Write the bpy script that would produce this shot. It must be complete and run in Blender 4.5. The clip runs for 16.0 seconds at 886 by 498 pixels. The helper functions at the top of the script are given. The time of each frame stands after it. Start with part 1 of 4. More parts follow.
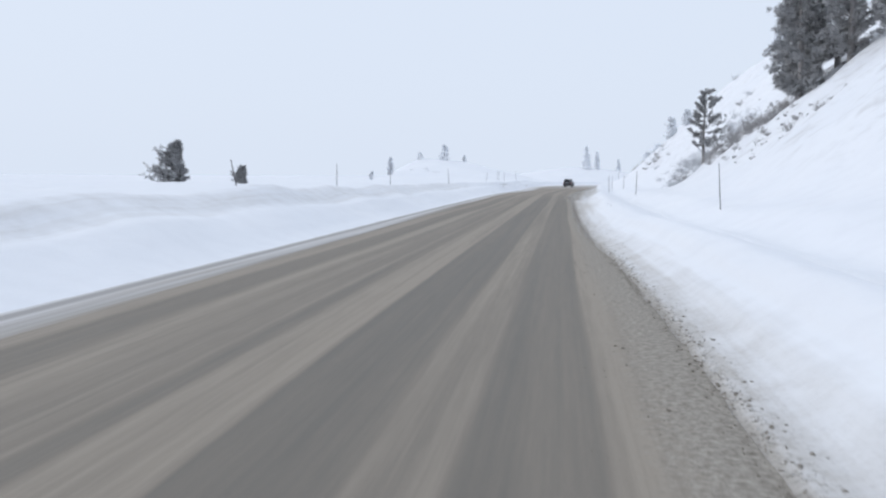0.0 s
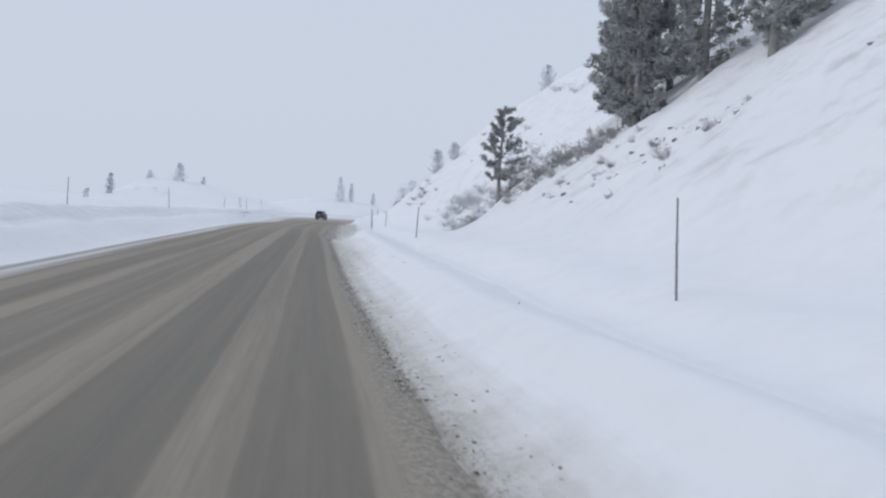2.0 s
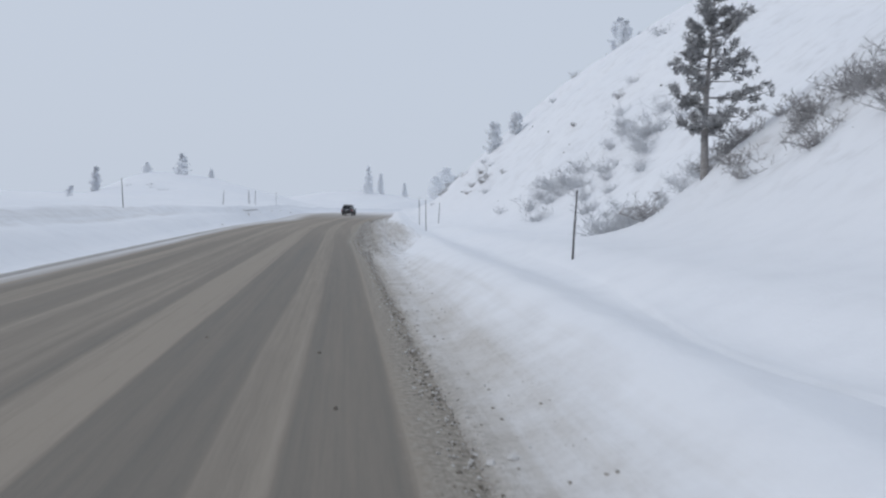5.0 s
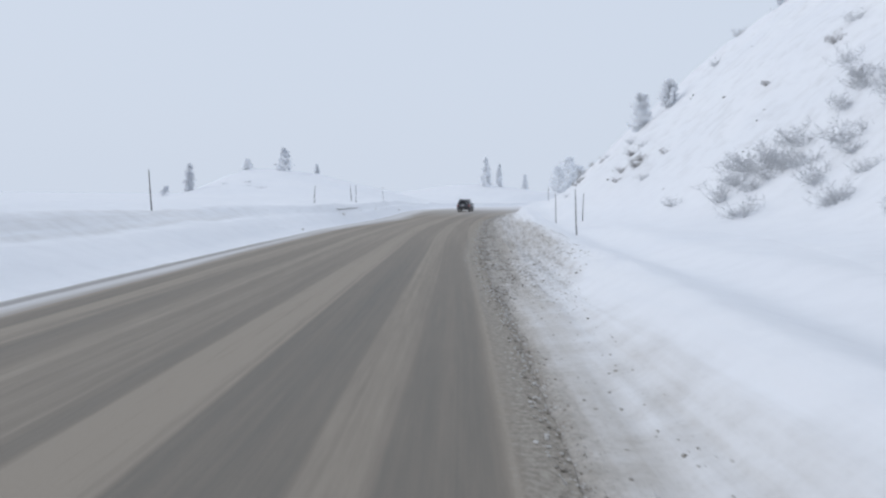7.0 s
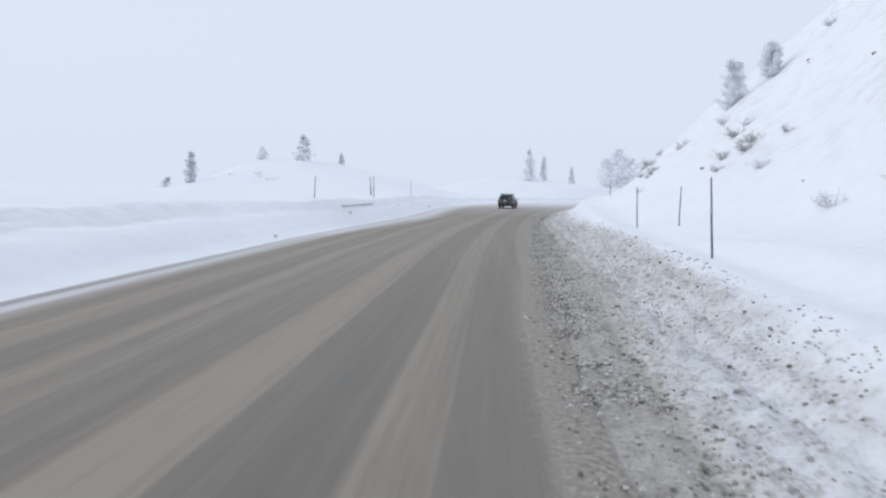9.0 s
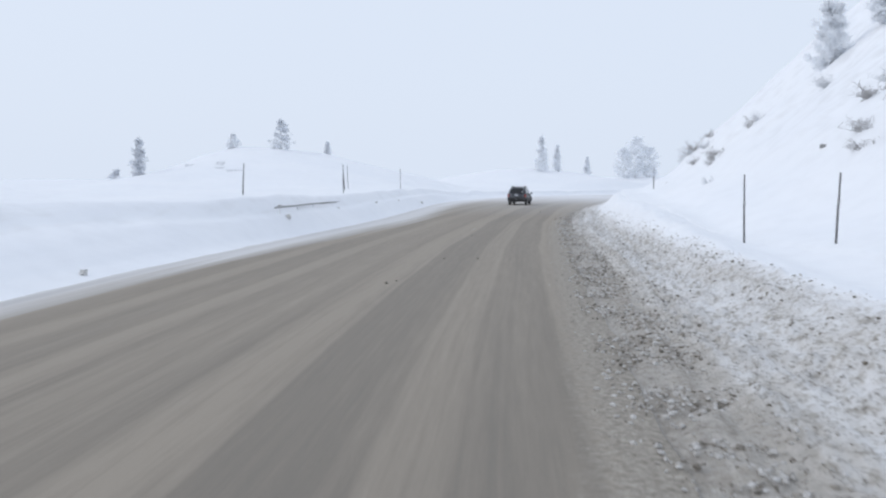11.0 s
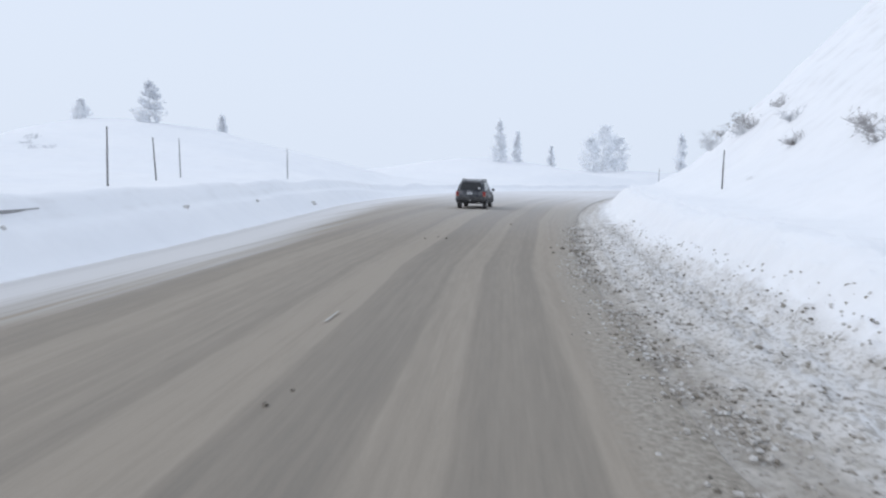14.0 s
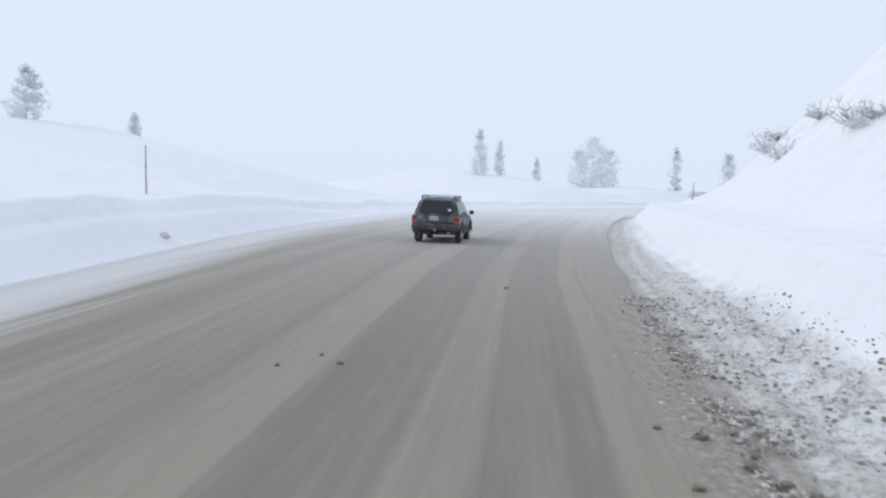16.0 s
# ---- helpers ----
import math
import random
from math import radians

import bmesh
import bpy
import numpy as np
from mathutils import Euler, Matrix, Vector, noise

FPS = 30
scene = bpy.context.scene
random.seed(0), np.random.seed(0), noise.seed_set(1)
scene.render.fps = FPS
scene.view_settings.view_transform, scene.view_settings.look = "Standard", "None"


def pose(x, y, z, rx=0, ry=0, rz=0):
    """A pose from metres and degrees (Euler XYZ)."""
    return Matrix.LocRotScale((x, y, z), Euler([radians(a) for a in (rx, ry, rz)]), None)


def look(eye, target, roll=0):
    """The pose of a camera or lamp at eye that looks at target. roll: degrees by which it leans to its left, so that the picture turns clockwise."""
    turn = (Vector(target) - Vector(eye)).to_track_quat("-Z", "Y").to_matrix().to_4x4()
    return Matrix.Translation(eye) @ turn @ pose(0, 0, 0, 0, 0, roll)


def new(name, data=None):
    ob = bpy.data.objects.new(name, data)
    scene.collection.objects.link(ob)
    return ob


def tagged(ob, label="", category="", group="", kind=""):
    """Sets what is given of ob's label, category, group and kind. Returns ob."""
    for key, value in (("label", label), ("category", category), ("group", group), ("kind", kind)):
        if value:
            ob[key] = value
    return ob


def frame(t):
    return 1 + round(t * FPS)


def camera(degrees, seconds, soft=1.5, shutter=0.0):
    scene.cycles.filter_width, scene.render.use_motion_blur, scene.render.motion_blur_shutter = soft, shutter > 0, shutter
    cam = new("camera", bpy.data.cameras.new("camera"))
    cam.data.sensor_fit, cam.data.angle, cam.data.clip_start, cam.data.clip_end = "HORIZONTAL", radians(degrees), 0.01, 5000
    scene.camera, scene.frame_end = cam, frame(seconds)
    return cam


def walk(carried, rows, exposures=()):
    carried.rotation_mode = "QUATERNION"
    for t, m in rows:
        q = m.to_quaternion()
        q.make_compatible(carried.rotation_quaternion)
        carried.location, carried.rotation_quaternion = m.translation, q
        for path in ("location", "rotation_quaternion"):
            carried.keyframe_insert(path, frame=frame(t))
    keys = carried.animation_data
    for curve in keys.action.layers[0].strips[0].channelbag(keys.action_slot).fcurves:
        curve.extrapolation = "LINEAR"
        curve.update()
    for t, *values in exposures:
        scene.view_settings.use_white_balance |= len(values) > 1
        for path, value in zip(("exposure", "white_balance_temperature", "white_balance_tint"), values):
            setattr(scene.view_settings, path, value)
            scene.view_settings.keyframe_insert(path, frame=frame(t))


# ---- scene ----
# the drive: seconds, place, then yaw, pitch and lean in degrees
DRIVE = [
    (0.0, -0.00, -0.00, 2.30, 7.74, -4.79, -0.32),
    (0.5, 0.01, 5.32, 2.30, 6.23, -5.31, -0.65),
    (0.8, 0.01, 8.51, 2.30, 5.45, -5.09, -0.71),
    (1.0, -0.00, 10.63, 2.29, 4.15, -3.71, -0.91),
    (1.5, -0.09, 15.95, 2.32, -6.67, -2.68, -1.84),
    (2.0, -0.22, 21.24, 2.31, -9.03, -2.09, -3.70),
    (2.2, -0.26, 23.34, 2.29, -9.32, -1.45, -2.25),
    (2.5, -0.30, 26.47, 2.31, -16.01, -1.69, -1.05),
    (2.8, -0.32, 29.57, 2.29, -13.38, -1.75, -0.60),
    (3.0, -0.32, 31.63, 2.28, -13.41, -0.56, -1.19),
    (3.2, -0.32, 33.67, 2.31, -13.97, -0.86, -0.40),
    (3.5, -0.30, 36.72, 2.30, -11.99, 0.99, -0.26),
    (4.0, -0.23, 41.76, 2.30, -9.60, 0.20, -0.39),
    (4.2, -0.21, 43.76, 2.30, -8.85, -0.54, -0.82),
    (6.3, 0.08, 64.11, 2.32, -5.80, -4.02, -1.93),
    (6.5, 0.12, 65.96, 2.31, -4.96, -3.51, -1.73),
    (7.0, 0.24, 70.56, 2.31, 0.63, -3.44, -0.58),
    (7.5, 0.33, 75.12, 2.30, 2.98, -3.40, -0.08),
    (8.0, 0.31, 79.68, 2.29, 3.50, -4.49, 0.25),
    (8.5, 0.25, 84.20, 2.30, 3.40, -4.79, -0.75),
    (8.7, 0.23, 86.03, 2.28, 3.25, -3.79, -0.95),
    (10.8, 0.25, 106.02, 2.29, 4.25, -4.89, 0.01),
    (11.0, 0.26, 108.00, 2.30, 3.91, -4.35, -0.49),
    (11.5, 0.29, 113.00, 2.30, 4.33, -4.67, -0.14),
    (11.7, 0.30, 115.01, 2.30, 6.16, -4.92, -0.17),
    (12.0, 0.32, 118.04, 2.31, 7.04, -4.84, 0.20),
    (12.5, 0.35, 123.11, 2.30, 6.72, -4.02, 0.42),
    (12.8, 0.39, 126.17, 2.30, 4.28, -3.60, -0.39),
    (13.0, 0.43, 128.22, 2.30, 3.50, -4.42, -0.15),
    (13.5, 0.60, 133.37, 2.30, 1.60, -4.82, -0.68),
    (14.0, 0.74, 138.37, 2.28, 0.68, -4.88, -1.58),
    (14.5, 0.86, 143.30, 2.30, 0.70, -4.21, -1.22),
    (15.0, 1.02, 148.17, 2.29, -0.36, -3.82, -1.73),
    (15.5, 1.28, 152.93, 2.30, -0.09, -3.35, -1.83),
    (16.0, 1.64, 157.66, 2.33, -0.68, -3.87, -1.91),
]
cam = camera(55.0, 16.0, soft=2.2, shutter=0.2)
walk(cam, [(t, pose(x, y, z, 90 + tip, 0, yaw) @ pose(0, 0, 0, 0, 0, -lean)) for t, x, y, z, yaw, tip, lean in DRIVE],
     exposures=[(0.0, 0.36), (0.8, 0.33), (1.5, 0.14), (2.5, 0.02), (4.2, -0.04), (6.3, 0.08), (7.0, 0.17), (7.5, 0.2), (8.7, 0.31), (11.0, 0.36), (16.0, 0.40)])

# ---- sky and light: bright overcast in blowing snow ----
SUN_UP, SUN_TURN = radians(34), radians(262)
world = bpy.data.worlds.new("world")
scene.world = world
world.use_nodes = True
wn, wl = world.node_tree.nodes, world.node_tree.links
wn.clear()
sky = wn.new("ShaderNodeTexSky")
sky.sky_type, sky.sun_disc = "NISHITA", False
sky.sun_elevation, sky.sun_rotation, sky.dust_density = SUN_UP, SUN_TURN, 6.0
clear = wn.new("ShaderNodeBackground")
clear.inputs["Strength"].default_value = 0.05
cloud = wn.new("ShaderNodeBackground")
cloud.inputs["Color"].default_value = (0.66, 0.735, 0.86, 1)
cloud.inputs["Strength"].default_value = 0.94
both = wn.new("ShaderNodeMixShader")
both.inputs["Fac"].default_value = 0.88
wout = wn.new("ShaderNodeOutputWorld")
wl.new(sky.outputs["Color"], clear.inputs["Color"])
wl.new(clear.outputs[0], both.inputs[1])
wl.new(cloud.outputs[0], both.inputs[2])
wl.new(both.outputs[0], wout.inputs["Surface"])
sun_data = bpy.data.lights.new("sun", "SUN")
sun_data.energy, sun_data.angle, sun_data.color = 0.45, radians(24), (1.0, 0.97, 0.93)
sun = new("sun", sun_data)
sun.matrix_world = look((math.sin(SUN_TURN) * 60, math.cos(SUN_TURN) * 60, 60 * math.tan(SUN_UP)), (0, 0, 0))


# ---- materials ----
def nodes_of(name, rough=0.8, metal=0.0):
    m = bpy.data.materials.new(name)
    m.use_nodes = True
    nt = m.node_tree
    b = nt.nodes["Principled BSDF"]
    b.inputs["Roughness"].default_value, b.inputs["Metallic"].default_value = rough, metal
    return m, nt.nodes, nt.links, b


def noise_node(n, l, vec, scale, detail=4.0, rough=0.55):
    t = n.new("ShaderNodeTexNoise")
    t.inputs["Scale"].default_value, t.inputs["Detail"].default_value, t.inputs["Roughness"].default_value = scale, detail, rough
    if vec is not None:
        l.new(vec, t.inputs["Vector"])
    return t.outputs["Fac"]


def ramp(n, l, fac, *stops):
    r = n.new("ShaderNodeValToRGB")
    e = r.color_ramp.elements
    while len(e) < len(stops):
        e.new(0.5)
    for k, (at, c) in zip(e, stops):
        k.position = at
        k.color = (*c, 1) if isinstance(c, tuple) else (c, c, c, 1)
    l.new(fac, r.inputs["Fac"])
    return r.outputs["Color"]


def mix(n, l, fac, a, b, kind="MIX"):
    m = n.new("ShaderNodeMix")
    m.data_type, m.blend_type = "RGBA", kind
    for sock, v in ((m.inputs["Factor"], fac), (m.inputs[6], a), (m.inputs[7], b)):
        if isinstance(v, (int, float)):
            sock.default_value = v
        elif isinstance(v, tuple):
            sock.default_value = (*v, 1)
        else:
            l.new(v, sock)
    return m.outputs[2]


def maths(n, l, op, a, b=0.0, c=0.0):
    m = n.new("ShaderNodeMath")
    m.operation = op
    for sock, v in zip(m.inputs, (a, b, c)):
        if isinstance(v, (int, float)):
            sock.default_value = v
        else:
            l.new(v, sock)
    return m.outputs[0]


def bump(n, l, b, height, strength, distance):
    p = n.new("ShaderNodeBump")
    p.inputs["Strength"].default_value, p.inputs["Distance"].default_value = strength, distance
    l.new(height, p.inputs["Height"])
    l.new(p.outputs["Normal"], b.inputs["Normal"])


def plain(name, colour, rough=0.6, metal=0.0, vary=0.25, scale=6.0, dust_haze=0.0, dust_haze_tone=(0.62, 0.62, 0.63)):
    """A surface with grain at two sizes, and dried road salt, dusted snow or painted-in haze on it."""
    m, n, l, b = nodes_of(name, rough, metal)
    co = n.new("ShaderNodeTexCoord").outputs["Object"]
    fine, wide = noise_node(n, l, co, scale * 6), noise_node(n, l, co, scale)
    lo, hi = tuple(c * (1 - vary) for c in colour), tuple(min(1, c * (1 + vary)) for c in colour)
    c = mix(n, l, fine, lo, hi)
    if dust_haze:
        c = mix(n, l, ramp(n, l, wide, (0.42, 0.0), (0.75, dust_haze)), c, dust_haze_tone)
    l.new(c, b.inputs["Base Color"])
    bump(n, l, b, fine, 0.15, 0.01)
    return m


def hazed(name, colour, dust_haze_tone):
    """Needles paled by painted-in haze; they pass on much of the light that falls on their far side."""
    m = plain(name, colour, 0.85, vary=0.06, scale=3, dust_haze=0.8, dust_haze_tone=dust_haze_tone)
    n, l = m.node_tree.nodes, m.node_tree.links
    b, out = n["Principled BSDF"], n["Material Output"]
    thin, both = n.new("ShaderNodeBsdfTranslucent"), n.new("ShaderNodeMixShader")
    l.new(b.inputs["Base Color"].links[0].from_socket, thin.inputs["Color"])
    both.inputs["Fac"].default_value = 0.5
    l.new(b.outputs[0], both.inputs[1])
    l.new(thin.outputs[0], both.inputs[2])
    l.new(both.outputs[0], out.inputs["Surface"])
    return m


def snow_material():
    m, n, l, b = nodes_of("snow", 0.75)
    co = n.new("ShaderNodeTexCoord").outputs["Object"]
    grit = n.new("ShaderNodeAttribute")
    grit.attribute_name = "grit"
    wide, mid, fine = noise_node(n, l, co, 0.12), noise_node(n, l, co, 1.1, 6), noise_node(n, l, co, 9.0, 6, 0.7)
    base = mix(n, l, wide, (0.80, 0.825, 0.87), (0.90, 0.91, 0.93))
    base = mix(n, l, ramp(n, l, mid, (0.45, 0.0), (0.8, 0.35)), base, (0.74, 0.755, 0.79))
    # sand and slush thrown up from the road, drawn out along it by the plough
    uv = n.new("ShaderNodeUVMap")
    uv.uv_map = "lane"
    pull = n.new("ShaderNodeVectorMath")
    pull.operation = "MULTIPLY"
    pull.inputs[1].default_value = (3.2, 0.07, 1)
    l.new(uv.outputs["UV"], pull.inputs[0])
    drawn = noise_node(n, l, pull.outputs[0], 1.0, 4, 0.6)
    patchy = maths(n, l, "ADD", maths(n, l, "MULTIPLY", maths(n, l, "SUBTRACT", mid, 0.5), 0.6), maths(n, l, "MULTIPLY", maths(n, l, "SUBTRACT", drawn, 0.5), 0.8))
    soil = maths(n, l, "MINIMUM", maths(n, l, "MULTIPLY", grit.outputs["Fac"], 3.5), 1.0)
    reach = maths(n, l, "ADD", grit.outputs["Fac"], maths(n, l, "MULTIPLY", patchy, soil))
    sandy = ramp(n, l, reach, (0.15, 0.0), (0.55, 0.28), (1.0, 0.8))
    base = mix(n, l, sandy, base, mix(n, l, fine, (0.31, 0.275, 0.232), (0.60, 0.565, 0.515)))
    worn = ramp(n, l, maths(n, l, "SUBTRACT", reach, 0.9), (0.05, 0.0), (0.45, 0.9))
    base = mix(n, l, worn, base, mix(n, l, ramp(n, l, fine, (0.35, 0.0), (0.65, 1.0)), (0.18, 0.158, 0.13), (0.40, 0.365, 0.32)))
    churn = n.new("ShaderNodeAttribute")
    churn.attribute_name = "churn"
    clods = noise_node(n, l, co, 7.0, 6, 0.75)
    # sandy spots, sunk by the bump, also paint shade between the snow lumps
    spots = maths(n, l, "MULTIPLY", ramp(n, l, clods, (0.50, 0.0), (0.60, 0.85)), maths(n, l, "MULTIPLY", ramp(n, l, reach, (0.22, 0.0), (0.75, 1.0)), churn.outputs["Fac"]))
    base = mix(n, l, spots, base, mix(n, l, fine, (0.22, 0.198, 0.168), (0.50, 0.465, 0.415)))
    specks = maths(n, l, "MULTIPLY", ramp(n, l, noise_node(n, l, co, 17.0, 4, 0.7), (0.57, 0.0), (0.63, 0.9)), maths(n, l, "MULTIPLY", ramp(n, l, reach, (0.42, 0.0), (0.75, 1.0)), churn.outputs["Fac"]))
    base = mix(n, l, specks, base, (0.17, 0.152, 0.128))
    # grass and brush showing through thin snow on the slope
    thin = n.new("ShaderNodeAttribute")
    thin.attribute_name = "thin"
    patch = maths(n, l, "MULTIPLY", ramp(n, l, noise_node(n, l, co, 0.55, 6, 0.65), (0.50, 0.0), (0.72, 0.6)), thin.outputs["Fac"])
    base = mix(n, l, patch, base, mix(n, l, fine, (0.36, 0.345, 0.335), (0.70, 0.70, 0.71)))
    tips = maths(n, l, "MULTIPLY", ramp(n, l, noise_node(n, l, co, 3.6, 5, 0.75), (0.64, 0.0), (0.70, 0.7)), patch)
    base = mix(n, l, tips, base, (0.15, 0.14, 0.13))
    l.new(base, b.inputs["Base Color"])
    both = maths(n, l, "ADD", mid, maths(n, l, "MULTIPLY", fine, 0.5))
    both = maths(n, l, "ADD", both, maths(n, l, "MULTIPLY", maths(n, l, "MULTIPLY", clods, -2.0), maths(n, l, "MULTIPLY", ramp(n, l, reach, (0.2, 0.0), (0.7, 1.0)), churn.outputs["Fac"])))
    bump(n, l, b, both, 0.4, 0.10)
    return m


def road_material():
    """Wet asphalt in the wheel tracks, with packed sandy snow between them."""
    m, n, l, b = nodes_of("slushy_asphalt", 0.6)
    uv = n.new("ShaderNodeUVMap")
    uv.uv_map = "lane"
    sep = n.new("ShaderNodeSeparateXYZ")
    l.new(uv.outputs["UV"], sep.inputs[0])
    u, v = sep.outputs["X"], sep.outputs["Y"]

    def stretched(a, bb, detail=4.0):
        c = n.new("ShaderNodeCombineXYZ")
        l.new(maths(n, l, "MULTIPLY", u, a), c.inputs[0])
        l.new(maths(n, l, "MULTIPLY", v, bb), c.inputs[1])
        return noise_node(n, l, c.outputs[0], 1.0, detail, 0.6)

    wander = maths(n, l, "MULTIPLY", maths(n, l, "SUBTRACT", stretched(0.3, 0.03, 2), 0.5), 0.4)
    uu = maths(n, l, "ADD", u, wander)

    def band(centre, half, soft):
        d = maths(n, l, "ABSOLUTE", maths(n, l, "SUBTRACT", uu, centre))
        r = n.new("ShaderNodeMapRange")
        r.interpolation_type = "SMOOTHSTEP"
        l.new(d, r.inputs["Value"])
        r.inputs["From Min"].default_value, r.inputs["From Max"].default_value = half, half + soft
        r.inputs["To Min"].default_value, r.inputs["To Max"].default_value = 1.0, 0.0
        return r.outputs["Result"]

    track = maths(n, l, "MULTIPLY", band(-0.02, 0.55, 0.14), 0.85)
    for centre, half, soft, amount in ((-1.06, 0.36, 0.15, 0.22), (-4.02, 0.13, 0.2, 0.75), (-4.9, 0.45, 0.35, 0.42), (-6.55, 0.3, 0.35, 0.7), (-8.1, 0.16, 0.3, 0.55)):
        track = maths(n, l, "MAXIMUM", track, maths(n, l, "MULTIPLY", band(centre, half, soft), amount))
    # the paving seam: bare on its near side, packed snow beyond
    seam = n.new("ShaderNodeMapRange")
    l.new(uu, seam.inputs["Value"])
    seam.inputs["From Min"].default_value, seam.inputs["From Max"].default_value = -2.76, -2.68
    track = maths(n, l, "MAXIMUM", track, maths(n, l, "MULTIPLY", band(-2.05, 0.62, 0.18), seam.outputs["Result"]))
    track = maths(n, l, "MULTIPLY", track, ramp(n, l, maths(n, l, "DIVIDE", v, 400.0), (0.22, 1.0), (0.31, 0.5)))
    packed = maths(n, l, "MULTIPLY", band(-3.3, 0.28, 0.3), ramp(n, l, maths(n, l, "DIVIDE", v, 400.0), (0.13, 0.25), (0.18, 1.0), (0.23, 1.0), (0.26, 0.2)))
    # a thin line of packed snow left by the plough's edge
    off = n.new("ShaderNodeAttribute")
    off.attribute_name = "off"
    aside = maths(n, l, "ABSOLUTE", maths(n, l, "SUBTRACT", maths(n, l, "ADD", off.outputs["Fac"], maths(n, l, "MULTIPLY", wander, 0.35)), 0.52))
    lip = ramp(n, l, aside, (0.02, 1.0), (0.13, 0.0))
    streak = stretched(2.3, 0.035, 5)
    thin = stretched(7.5, 0.018, 3)
    fine = stretched(9.0, 0.6, 5)
    co = n.new("ShaderNodeTexCoord").outputs["Object"]
    grain = noise_node(n, l, co, 30.0, 5, 0.7)
    calm = ramp(n, l, maths(n, l, "DIVIDE", v, 400.0), (0.22, 1.0), (0.32, 0.6))
    ridge = maths(n, l, "MULTIPLY", maths(n, l, "SUBTRACT", streak, 0.42), calm)
    bare = maths(n, l, "ADD", maths(n, l, "MULTIPLY", track, 0.62), maths(n, l, "MULTIPLY", ridge, 1.15))
    bare = maths(n, l, "ADD", bare, maths(n, l, "MULTIPLY", maths(n, l, "SUBTRACT", fine, 0.5), 0.45))
    bare = maths(n, l, "SUBTRACT", bare, maths(n, l, "MULTIPLY", lip, 0.62))
    bare = maths(n, l, "SUBTRACT", bare, maths(n, l, "MULTIPLY", packed, 0.10))
    bare = maths(n, l, "ADD", bare, maths(n, l, "MULTIPLY", maths(n, l, "MULTIPLY", maths(n, l, "SUBTRACT", thin, 0.5), calm), 0.5))
    colour = ramp(n, l, bare, (0.0, (0.352, 0.308, 0.254)), (0.4, (0.248, 0.218, 0.181)), (0.9, (0.165, 0.149, 0.125)))
    colour = mix(n, l, 0.5, colour, mix(n, l, grain, (0.55, 0.55, 0.55), (1, 1, 1)), "MULTIPLY")
    # sand and broken slush along the near verge, snow creeping in on the far one
    verge = n.new("ShaderNodeAttribute")
    verge.attribute_name = "verge"
    lump = noise_node(n, l, co, 5.0, 5, 0.7)
    sand = maths(n, l, "ADD", verge.outputs["Fac"], maths(n, l, "MULTIPLY", maths(n, l, "SUBTRACT", lump, 0.5), 1.1))
    colour = mix(n, l, ramp(n, l, sand, (0.35, 0.0), (0.8, 0.9)), colour, mix(n, l, ramp(n, l, noise_node(n, l, co, 11.0, 5, 0.75), (0.35, 0.0), (0.65, 1.0)), (0.165, 0.147, 0.122), (0.42, 0.385, 0.335)))
    brink = n.new("ShaderNodeAttribute")
    brink.attribute_name = "brink"
    inner = n.new("ShaderNodeAttribute")
    inner.attribute_name = "inner"
    gutter = maths(n, l, "MULTIPLY", ramp(n, l, maths(n, l, "ABSOLUTE", maths(n, l, "SUBTRACT", maths(n, l, "ADD", inner.outputs["Fac"], maths(n, l, "MULTIPLY", wander, 0.5)), 0.42)), (0.10, 0.75), (0.26, 0.0)), ramp(n, l, maths(n, l, "DIVIDE", v, 400.0), (0.27, 1.0), (0.33, 0.15)))
    creep = maths(n, l, "ADD", brink.outputs["Fac"], maths(n, l, "MULTIPLY", maths(n, l, "SUBTRACT", streak, 0.5), 1.2))
    colour = mix(n, l, ramp(n, l, creep, (0.28, 0.0), (0.8, 0.85)), colour, (0.66, 0.66, 0.67))
    colour = mix(n, l, gutter, colour, (0.27, 0.255, 0.24))
    # haze painted in: the far bend pales towards snow white
    far_haze = maths(n, l, "MULTIPLY", ramp(n, l, maths(n, l, "DIVIDE", v, 400.0), (0.42, 0.0), (0.475, 0.18), (0.53, 0.55), (0.61, 0.93)), ramp(n, l, streak, (0.25, 0.6), (0.6, 1.0)))
    colour = mix(n, l, far_haze, colour, (0.80, 0.81, 0.84))
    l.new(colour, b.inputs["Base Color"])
    l.new(ramp(n, l, bare, (0.1, 0.9), (0.9, 0.68)), b.inputs["Roughness"])
    bump(n, l, b, maths(n, l, "ADD", grain, streak), 0.3, 0.02)
    return m


def crumb_material():
    """Lumps of slush, each with its own share of sand."""
    m, n, l, b = nodes_of("dirty_snow_chunk", 0.85)
    co = n.new("ShaderNodeTexCoord").outputs["Object"]
    own = n.new("ShaderNodeNewGeometry").outputs["Random Per Island"]
    c = ramp(n, l, own, (0.0, (0.19, 0.17, 0.145)), (0.25, (0.36, 0.335, 0.30)), (0.6, (0.58, 0.565, 0.545)), (1.0, (0.68, 0.675, 0.67)))
    c = mix(n, l, 0.6, c, mix(n, l, noise_node(n, l, co, 14.0, 5, 0.7), (0.5, 0.48, 0.45), (1, 1, 1)), "MULTIPLY")
    l.new(c, b.inputs["Base Color"])
    return m


